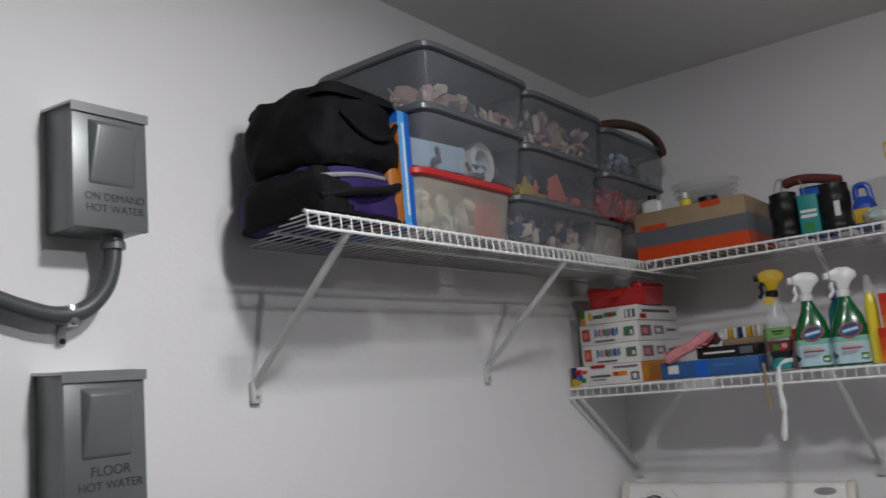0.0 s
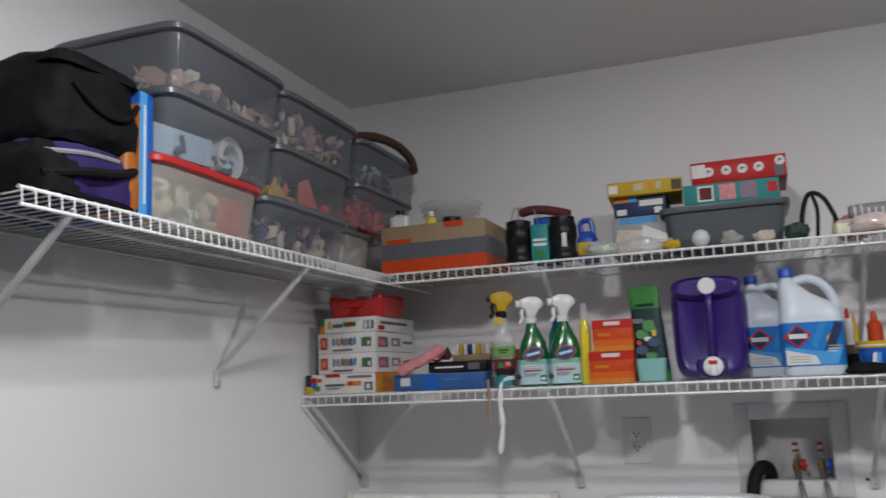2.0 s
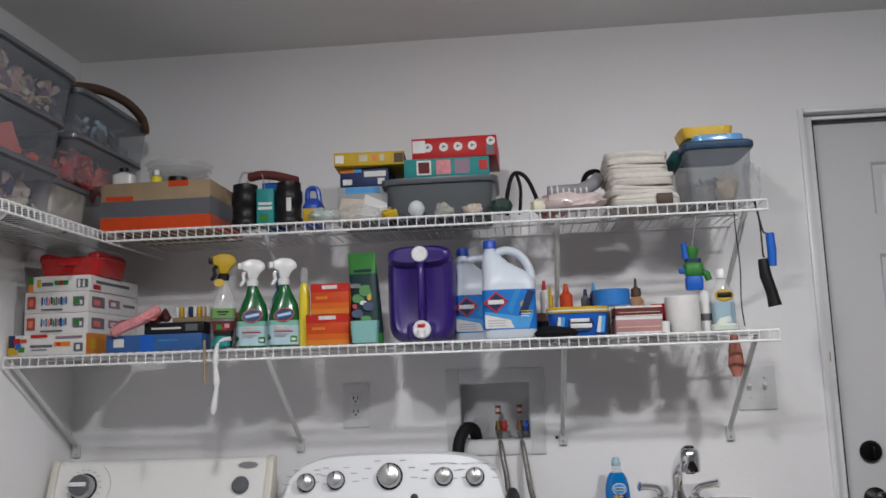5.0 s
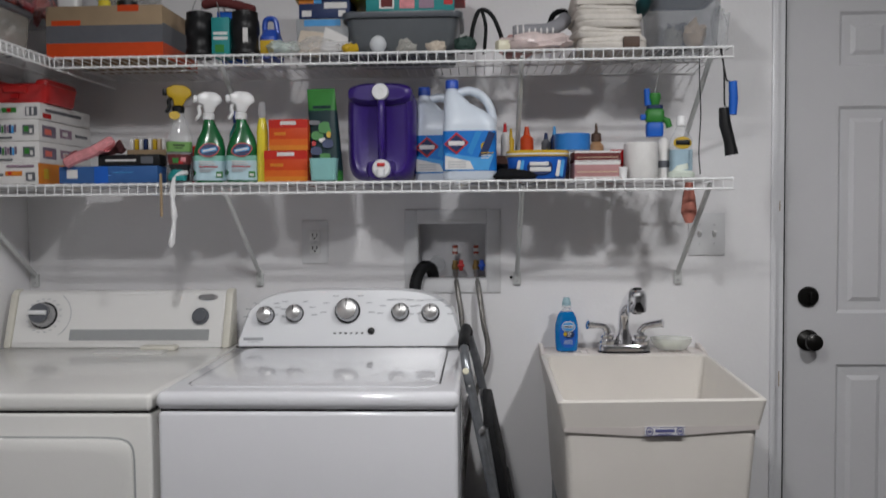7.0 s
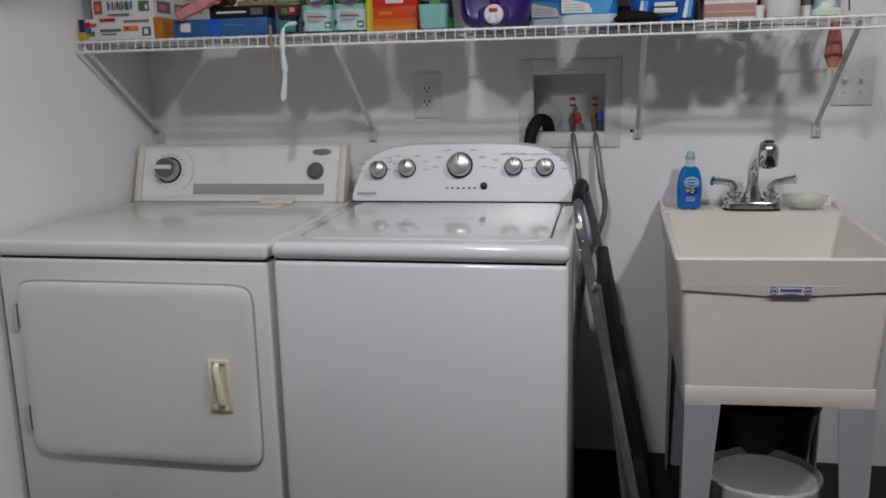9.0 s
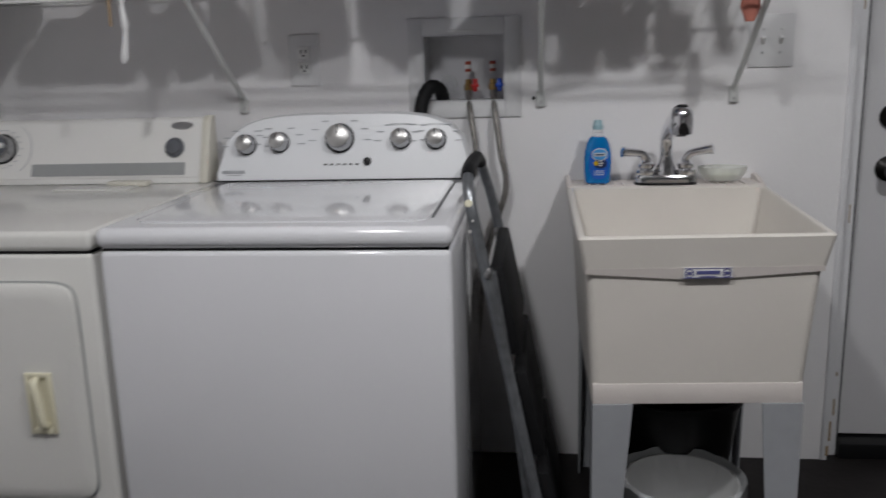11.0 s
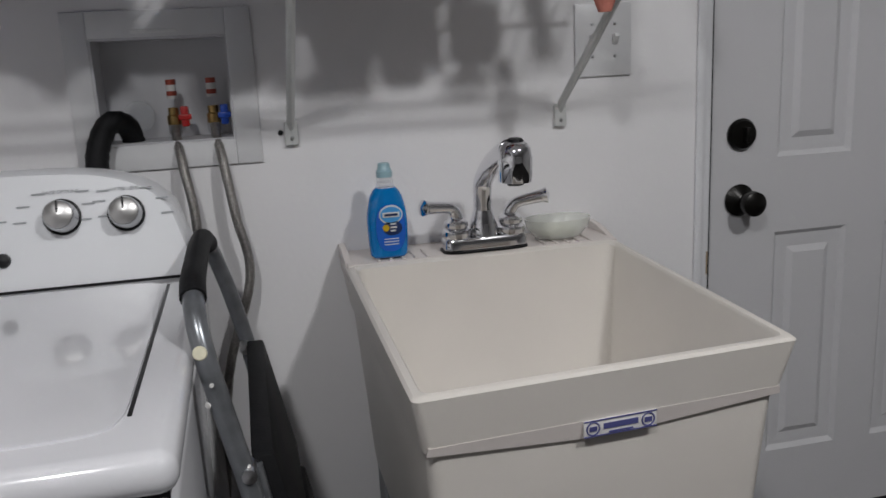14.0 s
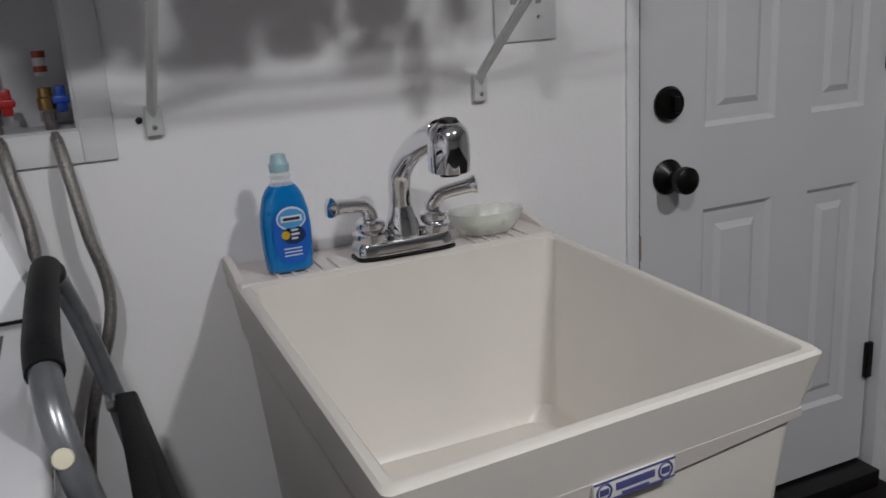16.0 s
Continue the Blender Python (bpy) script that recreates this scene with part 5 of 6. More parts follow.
for x, y, r, h, m, c, nm in ((1.567, -0.17, 0.013, 0.10, WHITE, REDP, "glue bottle"), (1.585, -0.15, 0.010, 0.085, YELLOW, YELLOW, "yellow tube"), (1.632, -0.17, 0.020, 0.088, ORANGE, ORANGE, "orange bottle"), (1.690, -0.16, 0.014, 0.070, GREYP, NAVY, "dark blue tube"), (1.716, -0.15, 0.012, 0.09, NAVY, SKY, "dark tube")):
    o = thing("small_bottle", nm + " standing in the dark tray", "bottle", (x, y, L1 + 0.0752), group="small bottles")
    part("bottle", lathe([(0, 0), (r, 0), (r, h * 0.6), (r * 0.5, h * 0.72), (0, h * 0.73)], 16), m, o)
    part("cap", lathe([(0, h * 0.73), (r * 0.5, h * 0.73), (r * 0.3, h), (0, h + 0.001)], 14), c, o)
box = thing("clear_storage_box", "low clear plastic storage box", "storage box", (1.765, -0.22, L1))
part("box", bx(-0.06, 0.06, -0.05, 0.06, 0, 0.086, 0.003), CLEAR, box)
tape = thing("tape_roll", "wide blue roll of masking tape", "tape", (1.762, -0.22, L1 + 0.087))
part("tape", lathe([(0.038, 0), (0.052, 0), (0.052, 0.048), (0.038, 0.048), (0.038, 0.001)], 32), paint("blue_tape", (0.03, 0.20, 0.58)), tape)
ob = thing("glue_bottle", "amber glue bottle with brown cap", "bottle", (1.832, -0.22, L1))
part("bottle", lathe([(0, 0), (0.022, 0), (0.022, 0.10), (0.012, 0.112), (0, 0.113)]), mat("amber_bottle", (0.45, 0.25, 0.12), 0.3, alpha=0.8), ob)
part("cap", lathe([(0, 0.113), (0.015, 0.113), (0.014, 0.135), (0.005, 0.14), (0.003, 0.165), (0, 0.166)]), BROWN, ob)
for z0, z1, m in ((L1, L1 + 0.046, paint("mauve_box", (0.42, 0.22, 0.22))), (L1 + 0.047, L1 + 0.075, MAROON)):
    carton("soap_bar_box", "stacked maroon and white soap box", 1.752, 1.878, -0.375, -0.25, z0, z1, m, [("f", 0, 1, 0.0, 0.10, WHITE), ("f", 0, 1, 0.82, 1, WHITE), ("f", 0.05, 0.95, 0.35, 0.42, BEIGE)], group="soap boxes")
solo("red_carton", bx(-0.03, 0.025, -0.03, 0.03, 0, 0.085, 0.002), REDP, "small red carton beside the soap boxes", "box", (1.895, -0.25, L1))
solo("paper_plate_stack", stack([(0.10, 0.10, 0, 2), (0.16, 0.12, 0.006, 2), (0.16, 0.12, 0.009, 2)]), WHITE, "small stack of white paper plates", "plates", (1.87, -0.16, L1 + 0.0001))
o = thing("paper_roll", "white paper roll standing on end", "paper roll", (1.941, -0.33, L1))
part("roll", lathe([(0.018, 0), (0.045, 0), (0.047, 0.004), (0.0475, 0.05), (0.047, 0.094), (0.045, 0.098), (0.018, 0.098), (0.018, 0.001)], 32), WHITE, o)
solo("small_white_tube", lathe([(0, 0), (0.010, 0), (0.012, 0.03), (0, 0.031)]), WHITEP, "tiny white cap on the shelf", "cap", (1.885, -0.375, L1))
ob = thing("striped_bottle", "white bottle with dark print", "bottle", (2.010, -0.30, L1))
part("bottle", lathe([(0, 0), (0.018, 0), (0.018, 0.10), (0.008, 0.115), (0, 0.116)]), WHITE, ob)
part("print", lathe([(0, 0.03), (0.0185, 0.03), (0.0185, 0.05), (0, 0.0501)]), GREYP, ob)
ob = thing("cleaner_bottle", "clear spray cleaner bottle with yellow and blue label", "spray bottle", (2.052, -0.33, L1))
part("bottle", stack([(0.058, 0.048, 0, 3), (0.060, 0.05, 0.006, 3), (0.060, 0.05, 0.105, 3), (0.032, 0.03, 0.135, 2), (0.024, 0.024, 0.145, 2)]), CLEAR, ob)
part("label", stack([(0.061, 0.051, 0.02, 3), (0.061, 0.051, 0.078, 3)]), paint("pale_cleaner_label", (0.34, 0.47, 0.55)), ob)
part("label", moved(stack([(0.05, 0.034, 0, 2), (0.046, 0.03, 0.002, 2)]), pose(-0.001, -0.0245, 0.096, 86)), YELLOW, ob)
part("logo_bar", bx(-0.02, 0.018, -0.0290, -0.0262, 0.090, 0.104, 0.001), BLACK, ob)
part("cap", lathe([(0, 0.145), (0.014, 0.145), (0.014, 0.165), (0.010, 0.172), (0, 0.173)]), WHITEP, ob)
solo("scrub_brush", join(stack([(0.07, 0.04, 0, 2.4), (0.075, 0.042, 0.012, 2.2), (0.05, 0.03, 0.018, 2)]), moved(stack([(0.05, 0.02, 0.018, 2), (0.03, 0.014, 0.034, 2, 0.01)]), pose(0, 0, 0, 0, -12))), mat("brush_green_white", (0.62, 0.68, 0.60), 0.5), "small scrub brush with white base", "brush", (2.040, -0.385, L1))


def toy_gun():
    ob = thing("water_toy", "green and blue plastic water toy hanging at the bracket", "toy", (1.985, -0.30, 1.548))
    part("tank", stack([(0.045, 0.03, 0, 4), (0.048, 0.034, 0.01, 4), (0.048, 0.034, 0.035, 4), (0.04, 0.03, 0.04, 4)]), BLUEP, ob)
    part("body", stack([(0.042, 0.034, 0.04, 4), (0.052, 0.038, 0.046, 4), (0.052, 0.038, 0.072, 4), (0.04, 0.03, 0.078, 4)]), GREENP, ob)
    part("band", stack([(0.044, 0.034, 0.078, 4), (0.044, 0.034, 0.088, 4)]), NAVY, ob)
    part("barrel", tube([(-0.018, 0, 0.088), (-0.022, 0, 0.135)], [0.010, 0.008], 12), BLUEP, ob)
    part("nozzle", lathe([(0, 0.088), (0.012, 0.088), (0.018, 0.110), (0.016, 0.122), (0.0, 0.118)], 16), GREENP, ob)
    part("fin", bx(-0.040, -0.024, -0.008, 0.008, 0.047, 0.064, 0.004), BLUEP, ob)
    part("grip", tube([(0.02, 0, 0.052), (0.036, 0, 0.044), (0.042, 0, 0.026)], [0.009, 0.010, 0.009], 10), GREENP, ob)
    part("hook", tube(curved([(0.0, 0.0, 0.12), (0.01, 0.0, 0.17), (0.02, -0.01, 0.222)]), 0.0016, 6), CLEAR, ob)


toy_gun()


def torch():
    ob = thing("flashlight", "black flashlight with blue grip hanging on a cord", "flashlight", (2.160, -0.405, 1.60))
    part("cord", tube(curved([(-0.022, 0.0, 0.175), (-0.014, -0.004, 0.13), (-0.006, -0.004, 0.09), (0.002, 0, 0.085), (0.006, 0, 0.08)]), 0.0022, 6), BLACK, ob)
    part("cord", tube(curved([(-0.018, 0.0, 0.175), (-0.012, -0.002, 0.11), (-0.010, 0, 0.03), (-0.006, 0, 0.02)]), 0.0022, 6), BLACK, ob)
    part("grip", tube([(0.012, 0, 0.085), (0.014, 0, 0.04), (0.012, 0, -0.004)], [0.011, 0.012, 0.011], 14), BLUEP, ob, "blue rubber grip")
    part("body", tube([(-0.012, 0, 0.015), (-0.008, 0, -0.03), (0.004, 0, -0.075), (0.010, 0, -0.112)], [0.013, 0.016, 0.015, 0.018], 16), BLACK, ob)


torch()
solo("hanging_cord", tube(curved([(2.083, -0.408, U1 + 0.002), (2.081, -0.414, 1.70), (2.086, -0.410, 1.60), (2.082, -0.408, 1.50), (2.086, -0.408, 1.437)]), 0.0016, 6), BLACK, "thin black cord hanging from the shelf edge", "cord")
solo("red_rag", stack([(0.02, 0.02, 0, 2), (0.045, 0.03, 0.03, 2), (0.035, 0.03, 0.075, 2), (0.02, 0.02, 0.115, 2)]), mat("faded_red_fabric", (0.45, 0.16, 0.12), 0.9, var=0.3, bump=0.6), "faded red net cloth hanging below the shelf", "cloth", (2.082, -0.30, LZ - 0.121))

# ---- upper shelf goods ----
carton("shoe_box", "kraft cardboard box with grey and orange stripes", 0.278, 0.610, -0.385, -0.10, U1, 1.925, CARD,
       [("f", 0, 1, 0, 0.30, ORANGE), ("f", 0, 1, 0.28, 0.62, GREYP), ("f", 0.05, 0.30, 0.62, 0.72, ORANGE), ("f", 0.62, 0.8, 0.88, 1, ORANGE), ("r", 0, 1, 0, 0.30, ORANGE), ("r", 0, 1, 0.28, 0.66, GREYP)])
ob = thing("white_bottle", "white bottle with black cap on the cardboard box", "bottle", (0.322, -0.33, 1.9262))
part("bottle", stack([(0.062, 0.04, 0, 4), (0.064, 0.042, 0.035, 4), (0.03, 0.025, 0.044, 2)]), WHITEP, ob)
part("cap", lathe([(0, 0.044), (0.014, 0.044), (0.013, 0.058), (0, 0.059)]), BLACK, ob)
ob = thing("yellow_dropper", "small yellow bottle with white cap", "bottle", (0.432, -0.35, 1.9262))
part("bottle", lathe([(0, 0), (0.018, 0), (0.016, 0.02), (0.007, 0.024), (0, 0.025)]), LIQUIDY, ob)
part("cap", lathe([(0, 0.025), (0.009, 0.025), (0.008, 0.042), (0, 0.043)]), WHITEP, ob)
jar = thing("clear_jar", "stacked clear plastic bowls with ribbed rims", "bowl", (0.462, -0.25, 1.9262))
for i, (r, z) in enumerate(((0.078, 0.0), (0.088, 0.017), (0.094, 0.034), (0.098, 0.051))):
    part("bowl", lathe([(0, z), (r * 0.62, z), (r * 0.90, z + 0.012), (r, z + 0.022), (r + 0.004, z + 0.025), (r, z + 0.027), (r - 0.004, z + 0.022), (r * 0.88, z + 0.014), (r * 0.60, z + 0.003), (0, z + 0.003)], 36), CLEAR, jar, "clear ribbed plastic bowl")
solo("black_lens_cap", lathe([(0, 0), (0.028, 0), (0.028, 0.014), (0, 0.0145)]), BLACK, "small round black cap", "cap", (0.500, -0.355, 1.9262))
for x in (0.702, 0.832):
    o = thing("black_canister", "black ribbed plastic canister", "canister", (x, -0.345, U1), group="black canisters")
    part("body", lathe([(0, 0), (0.038, 0), (0.040, 0.004), (0.040, 0.02), (0.037, 0.024), (0.037, 0.06), (0.040, 0.064), (0.040, 0.10), (0.036, 0.106), (0.036, 0.125), (0.020, 0.130), (0, 0.131)], 28), BLACK, o)
part("clip", bx(0.004, 0.018, -0.042, -0.037, 0.035, 0.075, 0.001), WHITE, o)
rack = thing("wire_caddy", "small open chrome wire caddy", "wire rack", (0.715, -0.30, U1))
for x in (-0.04, 0.04):
    part("wire", tube(curved([(x, -0.03, 0), (x, -0.03, 0.12), (x * 0.7, -0.02, 0.172), (x * 0.7, 0.03, 0.172), (x, 0.04, 0.12), (x, 0.04, 0)]), 0.002, 6), STEEL, rack)
part("wire", tube([(-0.03, -0.02, 0.172), (0.03, -0.02, 0.172)], 0.002, 6), STEEL, rack)
carton("teal_packet", "teal and blue printed packet between the canisters", 0.742, 0.792, -0.372, -0.30, U1, 1.890, TEAL, [("f", 0.1, 0.9, 0.55, 0.62, WHITE), ("f", 0.1, 0.9, 0.42, 0.50, WHITE), ("f", 0.2, 0.7, 0.1, 0.3, GREENP)], 3)
carton("blue_packet", "blue printed packet standing behind the canisters", 0.735, 0.81, -0.29, -0.24, U1, 1.925, BLUEP)
solo("maroon_cloth", tube(curved([(0.700, -0.31, 1.938), (0.735, -0.315, 1.944), (0.775, -0.31, 1.942), (0.82, -0.30, 1.932), (0.85, -0.30, 1.922)]), [0.008] + [0.014] * 23 + [0.007], 10), MAROON, "maroon cloth draped over the canisters", "cloth")
ob = thing("blue_oil_jug", "blue plastic jug with carrying handle", "jug", (0.892, -0.28, U1))
part("jug", stack([(0.05, 0.10, 0, 4), (0.055, 0.11, 0.01, 4), (0.055, 0.11, 0.06, 4), (0.04, 0.06, 0.085, 3)]), BLUE, ob)
part("handle", tube(curved([(-0.018, -0.01, 0.08), (-0.014, -0.01, 0.115), (0.012, -0.01, 0.115), (0.020, -0.01, 0.075)]), 0.008), BLUE, ob)
part("label", bx(-0.02, 0.02, -0.0565, -0.055, 0.012, 0.05, 0), YELLOW, ob)


def crumpled(name, label, category, at, size, m, seed):
    random.seed(seed)
    bm = bmesh.new()
    bmesh.ops.create_icosphere(bm, subdivisions=3, radius=0.5)
    off = Vector((seed * 3.1, seed * 1.7, 0))
    for v in bm.verts:
        k = 1 + 0.34 * noise.noise(v.co * 5 + off) + 0.16 * noise.noise(v.co * 11 + off)
        v.co = Vector((v.co.x * size[0] * k, v.co.y * size[1] * k, max(0.0, (v.co.z + 0.42) * size[2] * k)))
    return solo(name, bm, m, label, category, at)


crumpled("plastic_bag", "crumpled clear and green plastic bag", "plastic bag", (0.945, -0.35, U1), (0.10, 0.08, 0.045), mat("wrinkled_film", (0.62, 0.72, 0.66), 0.15, var=0.25, alpha=0.6), 3)
solo("wrapped_parcel", moved(bx(-0.036, 0.036, -0.010, 0.010, 0.0, 0.072, 0.004), pose(0, 0, 0.001, 0, 8, 0) @ Matrix.Rotation(-0.30, 4, "X")), PALE, "cream folded packet leaning in plastic wrap", "parcel", (1.010, -0.352, U1), -10)
crumpled("plastic_bag", "crumpled clear plastic film round the packets", "plastic bag", (1.035, -0.365, U1), (0.19, 0.06, 0.045), mat("clear_wrap", (0.66, 0.66, 0.66), 0.1, var=0.2, alpha=0.35), 8)
solo("white_packet", moved(prism([(-0.038, 0.0), (0.044, 0.0), (0.042, 0.050), (-0.022, 0.082)], -0.008, 0.008, "y", 0.003), Matrix.Rotation(-0.22, 4, "X")), WHITE, "white folded card packet standing on edge", "parcel", (1.082, -0.352, U1 + 0.002), 6)
carton("clear_carton", "grey cardboard box with light blue top stripe", 0.968, 1.118, -0.30, -0.12, U1, 1.896, paint("silver_grey_card", (0.34, 0.35, 0.36)), [("f", 0.15, 0.85, 0.82, 0.98, SKY)])
carton("navy_light_box", "navy blue light bulb box with white print", 0.976, 1.122, -0.30, -0.12, 1.897, 1.953, NAVY, [("f", 0.0, 0.3, 0.75, 1.0, ORANGE_Y), ("f", 0.5, 0.95, 0.5, 0.8, WHITE), ("f", 0.06, 0.25, 0.1, 0.4, WHITE), ("f", 0.78, 0.92, 0.08, 0.4, WHITE), ("f", 0.3, 0.45, 0.75, 1.0, SKY)])
carton("yellow_bag_box", "yellow cardboard box of bags", 0.958, 1.165, -0.325, -0.12, 1.954, 1.994, YELLOW, [("f", 0.02, 0.14, 0.2, 0.8, WHITE), ("f", 0.36, 0.48, 0.3, 0.8, STRAW), ("f", 0.54, 0.62, 0.3, 0.8, ORANGE_Y), ("f", 0.66, 0.72, 0.3, 0.8, STRAW), ("f", 0.86, 0.99, 0.15, 0.85, BROWN), ("r", 0, 1, 0, 1, BROWN)], 4)
gb = thing("grey_storage_bin", "dark grey plastic storage bin with clear lower tray", "storage bin", (1.275, -0.22, U1))
part("bin", stack([(0.29, 0.22, 0, 9), (0.31, 0.235, 0.06, 9), (0.322, 0.245, 0.108, 9)], 36), mat("dark_smoky_plastic", (0.10, 0.11, 0.12), 0.3, alpha=0.9), gb)
part("rim", stack([(0.340, 0.262, 0.104, 9), (0.344, 0.266, 0.108, 9), (0.344, 0.266, 0.120, 9), (0.33, 0.25, 0.122, 9)], 36), LIDGREY, gb)
carton("teal_tool_box", "teal cardboard box with small picture prints", 1.172, 1.420, -0.342, -0.12, 1.904, 1.959, TEAL, [("f", 0.15, 0.32, 0.12, 0.9, WHITE), ("f", 0.17, 0.30, 0.2, 0.8, MAROON), ("f", 0.38, 0.55, 0.12, 0.9, PINK), ("f", 0.60, 0.77, 0.12, 0.9, MAUVE), ("f", 0.88, 0.98, 0.3, 0.8, REDP), ("r", 0, 1, 0, 1, NAVY)], 1.5)
bulb_box = carton("red_bulb_box", "long red cardboard box with round white symbols", 1.200, 1.448, -0.336, -0.12, 1.960, 2.022, REDP, [("f", 0.01, 0.16, 0.3, 0.9, WHITE), ("f", 0.88, 0.97, 0.05, 0.55, GREYP)], -1)
for i, u in enumerate((-0.076, -0.030, 0.012, 0.054, 0.108)):
    part("round_symbol", moved(rings([oval(0.026, 0.026, 0), oval(0.026, 0.026, 0.0006)]), pose(u, -0.1082, 0.033 if i < 4 else 0.044, 90)), WHITE, bulb_box)
    part("symbol_mark", moved(prism([(-0.006, -0.004), (0.007, 0.001), (-0.003, 0.006)], -0.0004, 0.0004, "y"), pose(u, -0.1090, 0.033 if i < 4 else 0.044)), GREYP, bulb_box)
for x, m, size, nm in ((1.135, YELLOW, 0.034, "yellow rubber lump"), (1.29, MILKY, 0.042, "clear wrapped packet"), (1.372, PALE, 0.040, "cream paper bundle")):
    crumpled("loose_packet", nm + " on the shelf edge", "packet", (x, -0.375, U1), (size * 1.3, size, size * 0.85), m, int(x * 100))
solo("light_bulb", lathe([(0, 0), (0.014, 0.003), (0.023, 0.015), (0.024, 0.026), (0.018, 0.040), (0.008, 0.047), (0, 0.048)], 24), mat("bulb_glass", (0.62, 0.64, 0.66), 0.08, var=0.02), "round frosted white light bulb", "light bulb", (1.212, -0.378, U1))
crumpled("green_pouch", "dark green cloth pouch", "pouch", (1.452, -0.36, U1), (0.062, 0.05, 0.05), mat("dark_green_fabric", (0.02, 0.05, 0.04), 0.7, bump=0.5), 9)
solo("black_cable", tube(curved([(1.468, -0.31, U1 + 0.004), (1.472, -0.32, 1.850), (1.492, -0.32, 1.905), (1.525, -0.32, 1.895), (1.552, -0.31, 1.84), (1.565, -0.30, U1 + 0.004)]), 0.006), RUBBER, "black looped power cable", "cable")
solo("black_cable", tube(curved([(1.505, -0.31, U1 + 0.004), (1.510, -0.32, 1.86), (1.500, -0.32, 1.905)]), 0.005), RUBBER, "black looped power cable", "cable")
solo("white_plug", bx(-0.018, 0.018, -0.016, 0.016, 0, 0.03, 0.005), CREAM, "small cream plastic plug", "plug", (1.556, -0.37, U1), 20)
crumpled("clear_packet", "white and pink items in clear plastic bags", "plastic bag", (1.648, -0.35, U1), (0.20, 0.09, 0.055), mat("pink_white_wrap", (0.70, 0.58, 0.56), 0.15, var=0.3, alpha=0.85), 12)
crumpled("pink_packet", "pink wrapped paper packet", "packet", (1.60, -0.25, U1), (0.10, 0.1, 0.07), mat("pink_wrap", (0.60, 0.28, 0.26), 0.3, var=0.3), 13)
ob = thing("striped_cloth", "folded grey cloth with white stripes", "cloth", (1.672, -0.27, U1 + 0.048))
part("cloth", tube(curved([(-0.085, -0.03, 0.018), (-0.04, -0.03, 0.020), (0.01, -0.03, 0.022), (0.05, -0.028, 0.040), (0.07, -0.02, 0.062)]), [0.017] + [0.02] * 23 + [0.014], 12), GREYFAB, ob)
for i in range(7):
    x = -0.075 + i * 0.0165
    part("stripe", tube([(x, -0.03, 0.0188), (x + 0.005, -0.03, 0.019)], 0.0205, 12), WHITE, ob)
solo("black_strap", tube(curved([(1.690, -0.24, 1.86), (1.705, -0.25, 1.905), (1.735, -0.25, 1.915), (1.755, -0.24, 1.90)]), 0.008), FABRIC_BLACK, "black strap loop behind the towels", "strap")


def towel(at, w, d, h, seed, extra=0.0):
    random.seed(seed)
    bm = stack([(w * 0.97, d * 0.96, 0.0005, 7), (w, d, h * 0.22, 6), (w * 1.0, d * 1.0, h * 0.42, 6), (w * 0.975, d * 0.97, h * 0.52, 6), (w, d, h * 0.62, 6), (w * 1.0, d, h * 0.82, 6), (w * 0.965, d * 0.96, h, 7)], 48)
    for v in bm.verts:
        k = noise.noise(Vector((v.co.x * 22 + seed * 7, v.co.y * 22, v.co.z * 40)))
        v.co.x += 0.011 * k
        v.co.y += 0.009 * k
        v.co.z += 0.004 * noise.noise(Vector((v.co.x * 18 + seed * 3, v.co.y * 18, 0))) * (0.3 + v.co.z / h)
    return solo("folded_towel", bm, TOWEL, "folded off-white cotton shop towel in a stack", "towel", at, extra, "towel stack")


z = U1
for i, (w, h) in enumerate(((0.185, 0.034), (0.190, 0.028), (0.182, 0.034), (0.172, 0.031), (0.176, 0.036))):
    towel((1.852 - 0.004 * i + (0.008, -0.004, 0.006, -0.005, 0.0)[i], -0.29 + (0.0, 0.006, -0.004, 0.004, -0.003)[i], z), w, 0.20, h, i + 1, (-3, 4, -2, 3, 0)[i])
    z += h - 0.002
carton("small_wooden_block", "small dark wooden block", 1.882, 1.925, -0.402, -0.385, U1 + 0.0, U1 + 0.03, BROWN)
sb = thing("clear_bin", "clear plastic bin with dark blue lid holding odds and ends", "storage bin", (2.060, -0.28, U1))
part("bin", stack([(0.160, 0.20, 0, 9), (0.165, 0.205, 0.004, 9), (0.182, 0.225, 0.150, 9)], 36), mat("clear_grey_plastic", (0.30, 0.32, 0.35), 0.12, alpha=0.42), sb)
part("lid", stack([(0.194, 0.24, 0.150, 9), (0.198, 0.245, 0.154, 9), (0.198, 0.245, 0.166, 9), (0.185, 0.23, 0.172, 9)], 36), paint("dark_blue_lid", (0.03, 0.07, 0.13)), sb)
for x, y, s, m in ((2.03, -0.32, 0.05, MILKY), (2.085, -0.34, 0.06, BEIGE), (2.06, -0.26, 0.07, GREYP), (2.10, -0.28, 0.05, WHITE)):
    crumpled("bin_item", "small odds and ends inside the clear bin", "packet", (x, y, U1 + 0.006), (s, s, s * 1.3), m, int(x * 1000))
solo("blue_sponge_pack", stack([(0.14, 0.12, 0, 5), (0.148, 0.125, 0.01, 4), (0.14, 0.12, 0.026, 5)], 32), mat("blue_film", (0.15, 0.38, 0.70), 0.15, var=0.1), "light blue sponges in shiny film", "sponge pack", (2.072, -0.30, 1.954))
